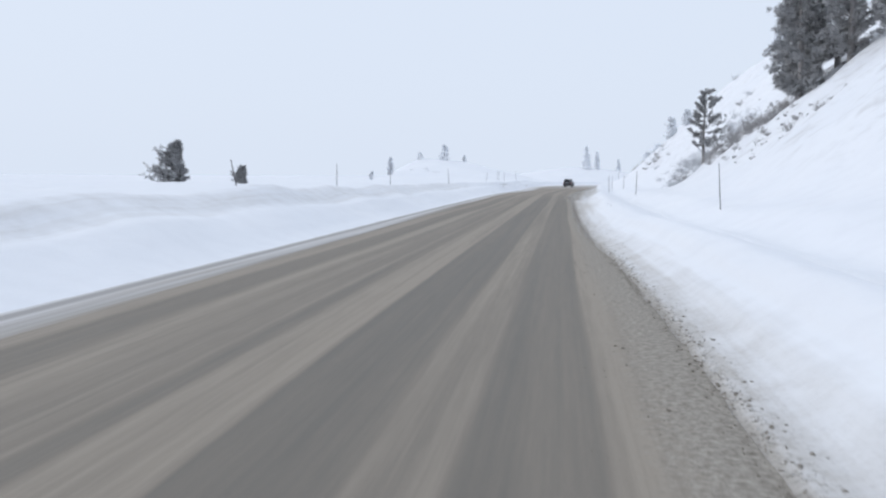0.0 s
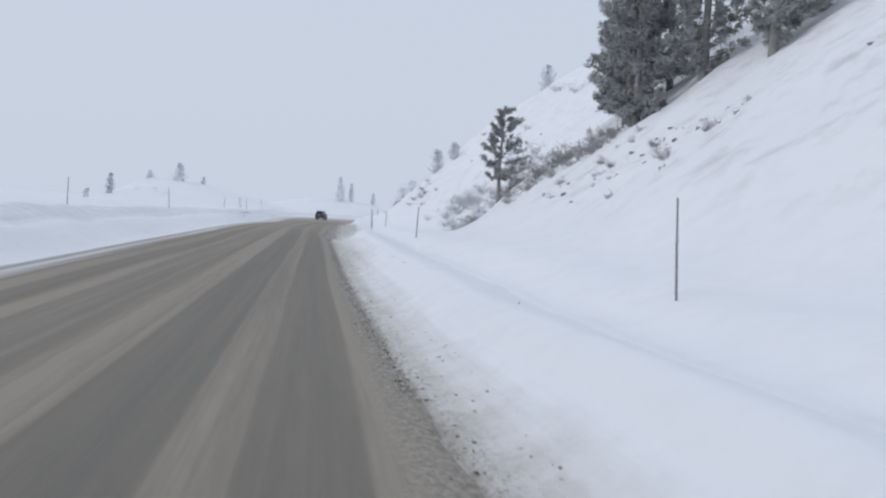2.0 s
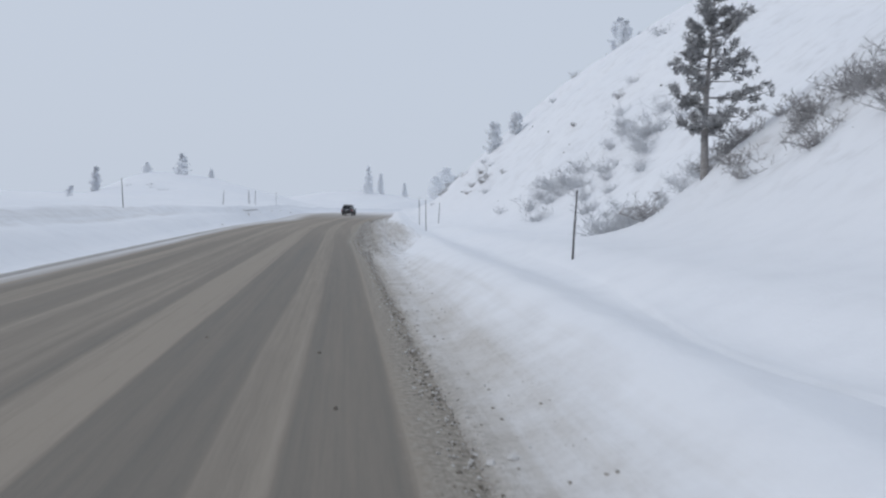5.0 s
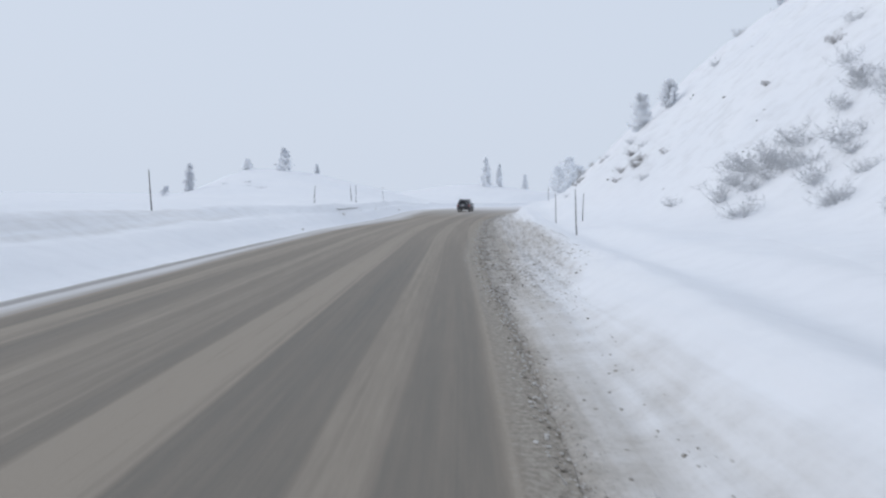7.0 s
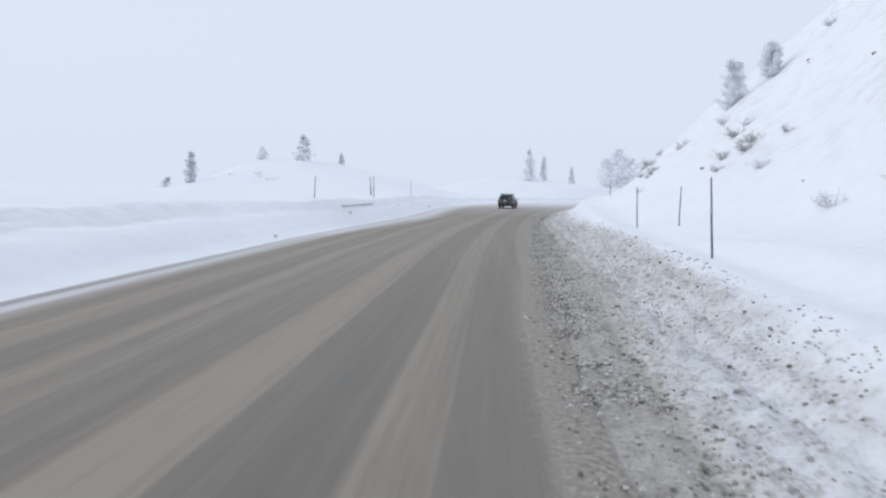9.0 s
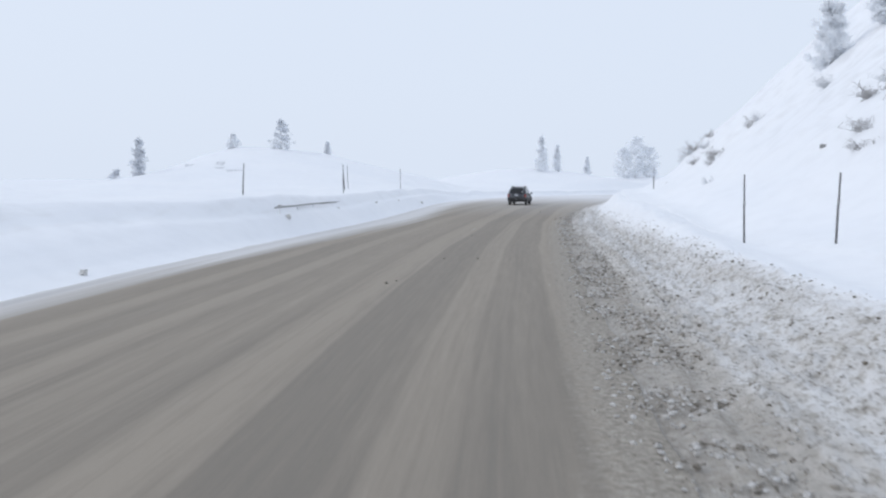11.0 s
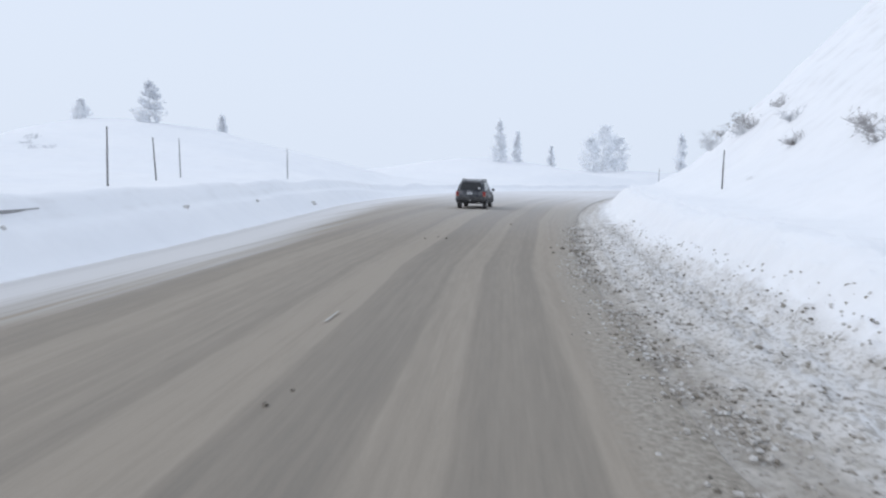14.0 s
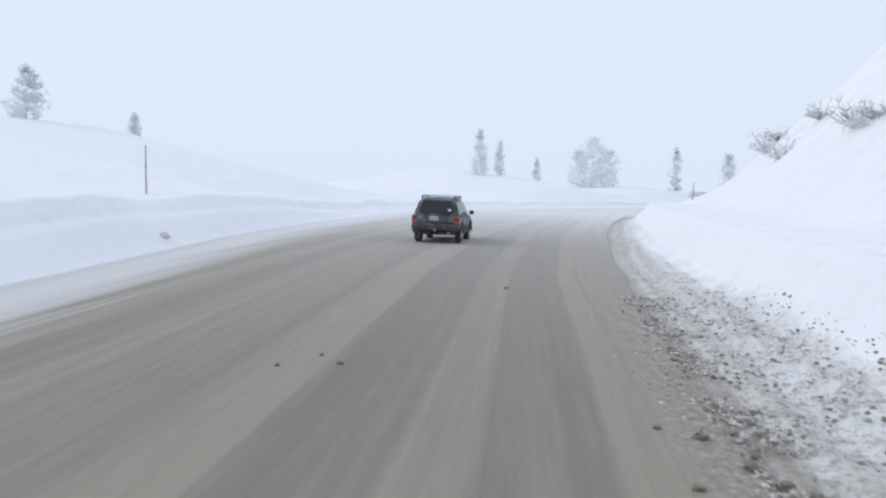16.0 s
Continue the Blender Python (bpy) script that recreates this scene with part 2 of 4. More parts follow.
SNOW, ROAD = snow_material(), road_material()
CHUNK = crumb_material()
ROCK = plain("grey_rock", (0.19, 0.185, 0.185), 0.85, vary=0.4, dust_haze=0.6)
BARK = plain("pine_bark", (0.25, 0.235, 0.23), 0.9, vary=0.4, dust_haze=0.35)
# pale copies of bark, twig and needle, with distance haze in the colour
BARK_HAZE = plain("hazed_bark", (0.78, 0.795, 0.82), 0.9, vary=0.12, dust_haze=0.7, dust_haze_tone=(0.85, 0.86, 0.88))
TWIG = plain("bare_twigs", (0.33, 0.32, 0.32), 0.9, vary=0.3, dust_haze=0.6)
TWIG_HAZE = plain("hazed_twigs", (0.54, 0.55, 0.57), 0.9, vary=0.15, dust_haze=0.8, dust_haze_tone=(0.78, 0.8, 0.82))
NEEDLE = plain("pine_needles", (0.35, 0.352, 0.358), 0.8, vary=0.35, scale=3, dust_haze=0.35)
NEEDLE_MIST = hazed("misty_needles", (0.76, 0.78, 0.81), (0.87, 0.885, 0.91))
NEEDLE_PALE = hazed("hazed_needles", (0.91, 0.925, 0.945), (0.94, 0.95, 0.965))
POLE = plain("dark_pole", (0.11, 0.105, 0.11), 0.7, vary=0.3, scale=4, dust_haze=0.2)
POLE_GREY = plain("pale_pole", (0.25, 0.25, 0.26), 0.7, vary=0.3, scale=4, dust_haze=0.4)
PAINT_WHITE = plain("worn_road_paint", (0.42, 0.405, 0.38), 0.7, vary=0.4, scale=5)
MUD = plain("frozen_mud", (0.20, 0.178, 0.15), 0.85, vary=0.4, scale=3)
GRIT = plain("road_grit", (0.21, 0.187, 0.155), 0.9, vary=0.45, scale=5, dust_haze=0.25, dust_haze_tone=(0.45, 0.42, 0.38))
STEEL = plain("galvanised_rail", (0.33, 0.33, 0.335), 0.6, 0.3, dust_haze=0.7)


# ---- helpers for meshes ----
def part(name, bm, material, parent, label=""):
    me = bpy.data.meshes.new(name)
    bm.to_mesh(me)
    bm.free()
    me.materials.append(material)
    ob = new(name, me)
    if parent is not None:
        ob.parent = parent
    return tagged(ob, label)


def part_of(name, verts, faces, material, parent, label="", smooth=False):
    me = bpy.data.meshes.new(name)
    me.from_pydata(verts, [], faces)
    me.materials.append(material)
    if smooth:
        me.polygons.foreach_set("use_smooth", [True] * len(me.polygons))
    ob = new(name, me)
    if parent is not None:
        ob.parent = parent
    return tagged(ob, label)


def thing(name, m, label, category, group="", kind=""):
    ob = new(name)
    ob.matrix_basis = m
    return tagged(ob, label, category, group, kind)


def curve_at(table):
    ys, vs = zip(*table)

    def value(y):
        return float(np.interp(y, ys, vs))
    return value


# ---- the lie of the land ----
edge_right = curve_at([(-60, 1.6), (15, 1.7), (24, 1.5), (34, 1.15), (50, 1.05), (70, 1.2), (85, 1.3), (105, 1.35), (117, 1.8), (128, 2.2), (138, 2.7),
                       (147, 3.1), (158, 3.9), (166, 4.7), (175, 5.9), (185, 7.4), (200, 10.2), (220, 14.6), (240, 20), (270, 31), (300, 46), (350, 78), (420, 140)])
bank_gap = curve_at([(-60, 1.0), (15, 0.8), (50, 0.85), (70, 0.9), (82, 1.2), (92, 1.8), (100, 2.1), (125, 2.1), (138, 2.4), (150, 2.4), (165, 2.2), (180, 1.9), (200, 1.6), (300, 1.2)])
bank_high = curve_at([(-60, 0.8), (70, 0.85), (90, 0.7), (125, 0.65), (137, 0.75), (145, 1.15), (152, 1.3), (175, 1.25), (200, 1.3), (300, 1.3)])
edge_left = curve_at([(-60, -9.2), (25, -9.25), (70, -9.5), (110, -9.45), (130, -9.3), (142, -8.7), (155, -8.0), (165, -7.4), (175, -6.9), (190, -6.2), (205, -5.0), (225, -2.4),
                      (240, 0.5), (258, 7), (275, 15), (300, 28), (350, 56), (420, 118)])
hill_foot = curve_at([(-100, 8.0), (50, 8.0), (62, 8.0), (70, 9.0), (81, 9.7), (88, 11.8), (96, 14.2), (106, 15.2), (114, 14.8), (122, 13.8), (132, 12.2), (143, 11.0),
                      (152, 11.3), (162, 11.4), (175, 12.6), (191, 14.7), (211, 18.5), (230, 24.3), (250, 32), (280, 50), (320, 90), (420, 200)])
hill_steep = curve_at([(-100, 0.85), (85, 0.85), (100, 0.92), (125, 1.0), (200, 1.0), (240, 0.8), (300, 0.5), (420, 0.2)])
lane_shift = curve_at([(-60, -0.2), (15, -0.2), (50, 0.0), (85, 0.35), (120, 0.55), (140, 1.05), (160, 2.2), (180, 4.3), (200, 7.4), (225, 12.5), (250, 19.5), (300, 38), (420, 120)])


def bulge(x, y, cx, cy, r, ry=None):
    return math.exp(-((x - cx) ** 2 / (2 * r * r) + (y - cy) ** 2 / (2 * (ry or r) ** 2)))


def wavy(x, y, s, seed=0.0):
    return noise.noise((x * s, y * s, seed))


def ease(a, b, v):
    k = min(1.0, max(0.0, (v - a) / (b - a)))
    return k * k * (3 - 2 * k)


def climb(y):
    """The road rises a little into the bend."""
    return 0.42 * ease(155, 200, y)


dirt_wide = curve_at([(84, 0.2), (92, 0.8), (112, 1.15), (130, 1.0), (145, 0.8), (158, 0.35), (180, 0.25)])
lumps_wide = curve_at([(84, 0.6), (93, 2.2), (104, 3.0), (125, 3.1), (142, 2.8), (158, 2.3), (180, 1.6)])


def soiled(u, y):
    """How much sand lies in the snow, u metres out from the edge of the road."""
    clean = (0.80 + 0.14 * ease(48, 64, y)) * (1 - ease(0.25, 1.8 + 0.8 * ease(48, 64, y), u)) + 0.5 * math.exp(-(u / 0.16) ** 2) * (1 - ease(160, 182, y))
    k = ease(86, 97, y) * (1 - ease(172, 186, y))
    w, far = dirt_wide(y), lumps_wide(y)
    churned = (0.52 + 0.18 * ease(96, 108, y)) * (1 - ease(far - 0.3, far + 0.8, u)) + (0.62 - 0.1 * ease(96, 108, y)) * (1 - ease(0.75 * w, 1.25 * w + 0.1, u))
    churned += 0.25 * math.exp(-((u - w - 0.35) / 0.16) ** 2)
    return clean + (churned - clean) * k


def high(x, y):
    """The height of the snow at a place."""
    return lie(x, y) + climb(y)


def lie(x, y):
    xr, xl = edge_right(y), edge_left(y)
    if xl <= x <= xr:
        return -0.08
    if x > xr:
        u, gap, hb = x - xr, bank_gap(y), bank_high(y)
        z = 0.10 * ease(0.0, 0.25 + 0.7 * ease(82, 94, y), u) - 0.06 + 0.06 * ease(0.3, gap, u)
        crest = hb * (1 + 0.16 * wavy(x, y, 0.09, 3.0) + 0.10 * wavy(x, y, 0.45, 4.0))
        z += crest * ease(gap - 0.3, gap + 1.5, u) - 0.28 * (1 - 0.7 * ease(142, 152, y)) * ease(gap + 1.3, gap + 3.8, u)
        # the hollow behind the ploughed bank, and the shelf beyond it
        z += (0.42 * (1 - 0.8 * ease(112, 124, y) * (1 - ease(138, 148, y))) * ease(gap + 3.2, gap + 5.2, u) - 0.16 * (1 - ease(142, 152, y)) * math.exp(-((u - gap - 3.1) / 1.3) ** 2)) * (1 - ease(-2.0, 2.5, x - hill_foot(y)))
        z += 0.07 * ease(0.3, 0.9, u) * (1 - ease(gap + 0.5, gap + 1.5, u)) * noise.noise((u * 2.3, y * 0.07, 6.0)) + 0.03 * ease(0.5, 1, u) * (1 - ease(gap + 0.5, gap + 1.5, u)) * noise.noise((u * 6.0, y * 0.10, 6.5))
        broken = ease(84, 98, y)
        rough = (0.3 + 0.7 * broken) * ease(0.0, 0.4, u) * (1 - ease(gap + 0.4 + broken, gap + 2.0 + 1.6 * broken, u))
        z += rough * ((0.06 * wavy(x, y, 1.6, 1.0) + 0.05 * wavy(x, y, 3.6, 2.0)) + 0.03 * wavy(x, y, 7.0, 2.5))
        z -= 0.06 * math.exp(-((u - gap * 0.42) / 0.22) ** 2) * ease(86, 98, y)
        if broken > 0 and 0.3 * gap < u < gap + 3:
            # chopped snow that the plough has thrown out beyond the rut
            chop = broken * ease(gap * 0.45, gap * 0.6, u) * (1 - ease(gap + 0.2, gap + 2.2, u)) * (1 - 0.5 * ease(165, 180, y))
            z += chop * (0.15 * abs(wavy(x, y, 2.4, 30.0)) + 0.16 * abs(wavy(x, y, 4.4, 31.0)) - 0.04)
        d = x - hill_foot(y)
        if d > -3:
            rise = math.log1p(math.exp(min(d / 1.1, 30))) * 1.1
            rise = 46 * math.tanh(rise * hill_steep(y) / 46)
            z += rise * (1 + 0.10 * wavy(x, y, 0.06, 7.0)) + ease(0, 5, d) * (0.75 * wavy(x, y, 0.13, 8.0) + 0.3 * wavy(x, y, 0.4, 9.0))
        z += 0.10 * ease(gap + 2, gap + 5, u) * wavy(x, y, 0.3, 5.0)
        return z
    v = xl - x
    low = 1 - 0.6 * ease(195, 222, y)
    s = v * (1 + 1.2 * ease(133, 147, y))
    z = -0.06 + (0.30 * ease(0.0, 1.6, s) + 0.65 * ease(0.8, 3.2, s)) * low + 0.75 * ease(3.0, 5.4, s)
    z += ease(0.2, 2.5, v) * (0.30 * wavy(x, y, 0.14, 11.0) + 0.10 * wavy(x, y, 0.5, 12.0)) + 0.03 * ease(0, 0.8, v) * noise.noise((v * 1.8, y * 0.12, 13.0))
    z += 0.4 * ease(3, 6, v) * bulge(x, y, -18, 41.5, 4, 5) - 0.8 * climb(y) * ease(0.8, 3.0, v)
    z += ease(6, 30, v) * 0.5 * wavy(x, y, 0.03, 14.0)
    z += ease(0, 11, v) * (6.2 * bulge(x, y, -36, 230, 17 if x > -36 else 6.5, 20) - 1.6 * bulge(x, y, -53, 205, 7, 25) + 4.6 * bulge(x, y, 6, 322, 18) + 3.0 * bulge(x, y, 44, 382, 26) + ease(250, 500, y) * 2.0)
    return z


def steps(*runs):
    out = []
    for a, b, k in runs:
        out += [a + (b - a) * i / k for i in range(k)]
    return out


def build_ground():
    rows = steps((-900, -60, 10), (-60, 0, 40), (0, 86, 250), (86, 178, 840), (178, 260, 200), (260, 420, 60), (420, 2400, 16)) + [2400.0]
    left = [-v for v in steps((2400, 200, 8), (200, 60, 20), (60, 14, 40), (14, 5, 30), (5, 0, 30))]
    mid = [k / 8 for k in range(9)]
    right = steps((0, 5.5, 78), (5.5, 12, 40), (12, 50, 70), (50, 200, 14), (200, 2400, 8)) + [2400.0]
    verts, grit, faces, uvs, slope, churn = [], [], [], [], [], []
    for y in rows:
        xr, xl, gap = edge_right(y), edge_left(y), bank_gap(y)
        xs = [xl + v for v in left] + [xl + (xr - xl) * k for k in mid] + [xr + u for u in right[1:]]
        for x in xs:
            verts.append((x, y, high(x, y)))
            churn.append(0.15 + 0.85 * max(ease(84, 95, y), math.exp(-((x - xr) / 0.35) ** 2)) if x > xr else 0.1)
            uvs.append((x - (xr if x > xl else xl), y))
            d = x - hill_foot(y)
            slope.append(ease(1.5, 5.0, d) * (1 - ease(26, 45, d)) * (1.0 if y < 88 else 0.45) if x > xr else 0.0)
            if x > xr:
                u = x - xr
                grit.append(soiled(u, y))
            elif x < xl:
                v = (xl - x) * (1 + 1.2 * ease(133, 147, y))
                grit.append(0.14 * (1 - ease(0.0, 1.2, v)) + 0.36 * (1 - 0.55 * ease(105, 140, y)) * ease(2.7, 3.6, v) * (1 - ease(4.7, 6.0, v)))
            else:
                grit.append(0.8)
    w = len(xs)
    for i in range(len(rows) - 1):
        for j in range(w - 1):
            a = i * w + j
            faces.append((a, a + 1, a + w + 1, a + w))
    ob = part_of("ground", verts, faces, SNOW, None, smooth=True)
    at = ob.data.attributes.new("grit", "FLOAT", "POINT")
    at.data.foreach_set("value", grit)
    at = ob.data.attributes.new("churn", "FLOAT", "POINT")
    at.data.foreach_set("value", churn)
    at = ob.data.attributes.new("thin", "FLOAT", "POINT")
    at.data.foreach_set("value", slope)
    layer = ob.data.uv_layers.new(name="lane")
    layer.data.foreach_set("uv", np.array(uvs)[[k for f in faces for k in f]].ravel())
    return tagged(ob, "wind-packed snow banks and fields beside the ploughed road", "snow", kind="structure")


build_ground()


def build_road():
    rows = steps((-60, 0, 30), (0, 200, 300), (200, 420, 120)) + [420.0]
    cols = 48
    verts, uvs, faces, verge, brink, offs, inner = [], [], [], [], [], [], []
    for y in rows:
        xr, xl, s = edge_right(y) + 0.06, edge_left(y) - 0.06, lane_shift(y)
        for k in range(cols + 1):
            x = xl + (xr - xl) * k / cols
            x += (0.10 * wavy(x, y, 0.5, 20) + 0.06 * wavy(x, y, 2.0, 21)) * (1 if k in (0, cols) else 0)
            z = 0.012 * wavy(x * 3, y * 0.15, 0.8, 22) + 0.01 * wavy(x, y, 1.5, 23)
            z += climb(y) - (0.03 if k in (0, cols) else 0.0)
            verts.append((x, y, z))
            uvs.append((x - s, y))
            verge.append(1.0 - ease(0.15, 0.85 + 0.5 * ease(80, 110, y) + 0.75 * (1 - ease(22, 34, y)), xr - x))
            offs.append(xr - x)
            inner.append(x - xl)
            brink.append(1.0 - ease(0.0, 2.3 + 2.6 * ease(125, 160, y), x - xl))
    w = cols + 1
    for i in range(len(rows) - 1):
        for j in range(cols):
            a = i * w + j
            faces.append((a, a + 1, a + w + 1, a + w))
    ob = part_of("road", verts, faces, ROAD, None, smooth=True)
    for key, values in (("verge", verge), ("brink", brink), ("off", offs), ("inner", inner)):
        at = ob.data.attributes.new(key, "FLOAT", "POINT")
        at.data.foreach_set("value", values)
    layer = ob.data.uv_layers.new(name="lane")
    flat = np.array(uvs)[[k for f in faces for k in f]].ravel()
    layer.data.foreach_set("uv", flat)
    return tagged(ob, "slush-covered asphalt highway with bare wheel tracks", "road", kind="structure")


build_road()


# ---- trees and shrubs ----
def tube(verts, faces, a, b, ra, rb, sides=6):
    a, b = Vector(a), Vector(b)
    d = (b - a).normalized()
    e = d.orthogonal().normalized()
    f = d.cross(e)
    base = len(verts)
    for p, r in ((a, ra), (b, rb)):
        for k in range(sides):
            t = 2 * math.pi * k / sides
            verts.append(tuple(p + e * (r * math.cos(t)) + f * (r * math.sin(t))))
    for k in range(sides):
        faces.append((base + k, base + (k + 1) % sides, base + sides + (k + 1) % sides, base + sides + k))
    faces.append(tuple(base + sides + k for k in range(sides)))


def tuft(verts, faces, at, way, size, count, rnd):
    """A bottle-brush end of a pine twig: thin bent blades round its axis."""
    at, way = Vector(at), Vector(way).normalized()
    for _ in range(count):
        v = Vector((rnd.gauss(0, 1), rnd.gauss(0, 1), rnd.gauss(0, 1)))
        d = (way * 0.9 + v.normalized() * 0.95).normalized()
        s = d.cross(Vector((rnd.random() - 0.5, rnd.random() - 0.5, rnd.random() - 0.5))).normalized()
        o = at + way * (size * rnd.uniform(-0.7, 0.25))
        n = size * rnd.uniform(0.6, 1.1)
        w = size * 0.09
        k = len(verts)
        verts.extend((tuple(o), tuple(o + d * n * 0.55 + s * w), tuple(o + d * n), tuple(o + d * n * 0.55 - s * w)))
        faces.append((k, k + 1, k + 2, k + 3))


def pine(name, seed, tall, m, label, category="tree", spread=0.23, bare=0.25, whorls=16, tufts=5, blade=0.3, count=14, needle=None, bark=None, lean=0.0, lopsided=0.0, cone=False, group=""):
    rnd = random.Random(seed)
    root = thing(name, m, label, category, group)
    tv, tf, bv, bf, nv, nf = [], [], [], [], [], []

    def spine(h):
        k = h / tall
        return Vector((lean * k * k * tall + 0.03 * tall * 0.3 * math.sin(5 * k + seed), 0.02 * tall * 0.4 * math.sin(4 * k + 2 * seed), h))
    r0 = 0.018 * tall + 0.03
    cuts = 9
    for i in range(cuts):
        a, b = tall * i / cuts, tall * (i + 1) / cuts
        tube(tv, tf, spine(a) - (Vector((0, 0, 0.5)) if i == 0 else Vector()), spine(b), r0 * (1 - a / tall) + 0.012, r0 * (1 - b / tall) + 0.012, 8)
    for i in range(whorls):
        k = bare + (0.99 - bare) * (i + rnd.uniform(-0.3, 0.3)) / whorls
        k = min(0.985, max(bare * 0.9, k))
        h = tall * k
        c = (k - bare) / (1 - bare)
        shape = (0.55 + 0.45 * math.sin(min(1.0, c * 2.2) * math.pi / 2)) * (1 - c) ** 0.75 + 0.06
        if cone:
            shape = (1 - c) ** 0.9 + 0.04
        for j in range(rnd.choice((3, 4, 5))):
            t = rnd.uniform(0, 2 * math.pi)
            side = 1 + lopsided * math.cos(t)
            n = spread * tall * shape * rnd.uniform(0.55, 1.15) * side
            if n < 0.12:
                n = 0.12
            a = spine(h)
            out = Vector((math.cos(t), math.sin(t), rnd.uniform(-0.12, 0.25) + 0.35 * c))
            mid = a + out * n * 0.55 + Vector((0, 0, -0.05 * n))
            end = a + out * n + Vector((0, 0, 0.10 * n))
            rb = 0.010 * n + 0.012
            tube(bv, bf, a, mid, rb, rb * 0.7, 4)
            tube(bv, bf, mid, end, rb * 0.7, rb * 0.3, 4)
            for q in range(tufts):
                f = rnd.uniform(0.38, 1.0) if q else 1.0
                p = (a.lerp(mid, f / 0.55) if f < 0.55 else mid.lerp(end, (f - 0.55) / 0.45))
                p = p + Vector((rnd.gauss(0, 0.07) * n, rnd.gauss(0, 0.07) * n, rnd.gauss(0.02, 0.05) * n))
                tuft(nv, nf, p, out + Vector((rnd.gauss(0, 0.5), rnd.gauss(0, 0.5), rnd.gauss(0.25, 0.3))), blade * rnd.uniform(0.7, 1.15), count, rnd)
    tuft(nv, nf, spine(tall * 0.99), (0, 0, 1), blade, count, rnd)
    part_of("trunk", tv, tf, bark or BARK, root, smooth=True)
    tagged(part_of("branchwork", bv, bf, bark or BARK, root), kind="stuff")
    tagged(part_of("crown", nv, nf, needle or NEEDLE, root), kind="stuff")
    return root


def shrub(name, seed, size, m, label, material=None, stems=24, twigs=8, flat=0.8, group=""):
    rnd = random.Random(seed)
    root = thing(name, m, label, "shrub", group)
    v, f, tv, tf = [], [], [], []
    for _ in range(stems):
        t, e = rnd.uniform(0, 2 * math.pi), rnd.uniform(0.15, 1.0)
        d = Vector((math.cos(t) * (1.1 - e * 0.6), math.sin(t) * (1.1 - e * 0.6), e * flat))
        n = size * rnd.uniform(0.35, 1.25)
        a = Vector((math.cos(t) * 0.35 * size * rnd.random(), math.sin(t) * 0.35 * size * rnd.random(), -0.15))
        b = a + d * n * 0.55
        c = b + (d + Vector((rnd.gauss(0, 0.25), rnd.gauss(0, 0.25), 0.2))) * n * 0.45
        r = 0.012 * size + 0.006
        tube(v, f, a, b, r, r * 0.7, 4)
        tube(v, f, b, c, r * 0.7, r * 0.3, 3)
        for _ in range(twigs):
            k = rnd.uniform(0.3, 1.0)
            o = a.lerp(b, k) if rnd.random() < 0.4 else b.lerp(c, k)
            w = Vector((rnd.gauss(0, 1), rnd.gauss(0, 1), rnd.gauss(0.4, 0.8))).normalized()
            q = o + w * size * rnd.uniform(0.12, 0.3)
            tube(tv, tf, o, q, r * 0.6, r * 0.25, 3)
            for _ in range(2):
                w2 = (w + Vector((rnd.gauss(0, 0.7), rnd.gauss(0, 0.7), rnd.gauss(0.2, 0.6)))).normalized()
                tube(tv, tf, o.lerp(q, rnd.uniform(0.4, 0.9)), q + w2 * size * rnd.uniform(0.05, 0.16), r * 0.5, r * 0.25, 3)
    tagged(part_of("stalk", v, f, material or TWIG, root), kind="stuff")
    tagged(part_of("brushwood", tv, tf, material or TWIG, root), kind="stuff")
    return root


def rock(seed, size, m, label, group="rocks on the slope", material=None, name="rock", category="rock"):
    rnd = random.Random(seed)
    bm = bmesh.new()
    bmesh.ops.create_icosphere(bm, subdivisions=2, radius=1.0)
    for p in bm.verts:
        k = 1 + 0.75 * noise.noise(p.co * 1.6 + Vector((seed * 3.1, 0, 0))) + 0.50 * noise.noise(p.co * 3.4 + Vector((0, seed * 1.7, 0)))
        p.co = Vector((p.co.x * k * size, p.co.y * k * size * rnd.uniform(0.98, 1.02) * 0.8, p.co.z * k * size * 0.62))
    ob = part(name, bm, material or ROCK, None)
    ob.matrix_basis = m
    return tagged(ob, label, category, group)


def on_snow(x, y, sink=0.05, turn=0.0, lean_x=0.0, lean_y=0.0):
    return pose(x, y, high(x, y) - sink, lean_x, lean_y, turn)


# the dark pines on the near spur
pine("pine_tree", 3, 6.9, on_snow(13.1, 81.2, 0.1), "lone dark pine with open branches on the snowy slope", spread=0.31, bare=0.26, whorls=17, tufts=8, blade=0.27, count=22, lopsided=0.2)
for i, (x, y, h, sp) in enumerate(((17.8, 68.0, 11.5, 0.24), (20.5, 65.5, 13.0, 0.23), (18.9, 72.5, 10.0, 0.28), (22.0, 73.5, 12.0, 0.26), (24.0, 62.0, 13.5, 0.23), (21.5, 60.0, 12.5, 0.22), (20.6, 77.5, 10.0, 0.28))):
    pine("pine_tree", 20 + i, h, on_snow(x, y, 0.2, i * 70), "tall dense dark pine in a stand on the slope", spread=sp, bare=0.07, whorls=25, tufts=10, blade=0.42, count=22, group="pine stand")
# young pines sunk in the snow of the field
pine("pine_tree", 41, 2.3, on_snow(-20.2, 43.3, 0.05), "bushy dark young pine standing in deep snow", spread=0.42, bare=0.02, whorls=28, tufts=9, blade=0.2, count=16, lopsided=-0.9, cone=True)
pine("pine_tree", 42, 1.0, on_snow(-16.4, 42.8, 0.05), "small dark pine top poking out of snow", spread=0.46, bare=0.02, whorls=18, tufts=7, blade=0.14, count=14, lopsided=-0.85, cone=True)
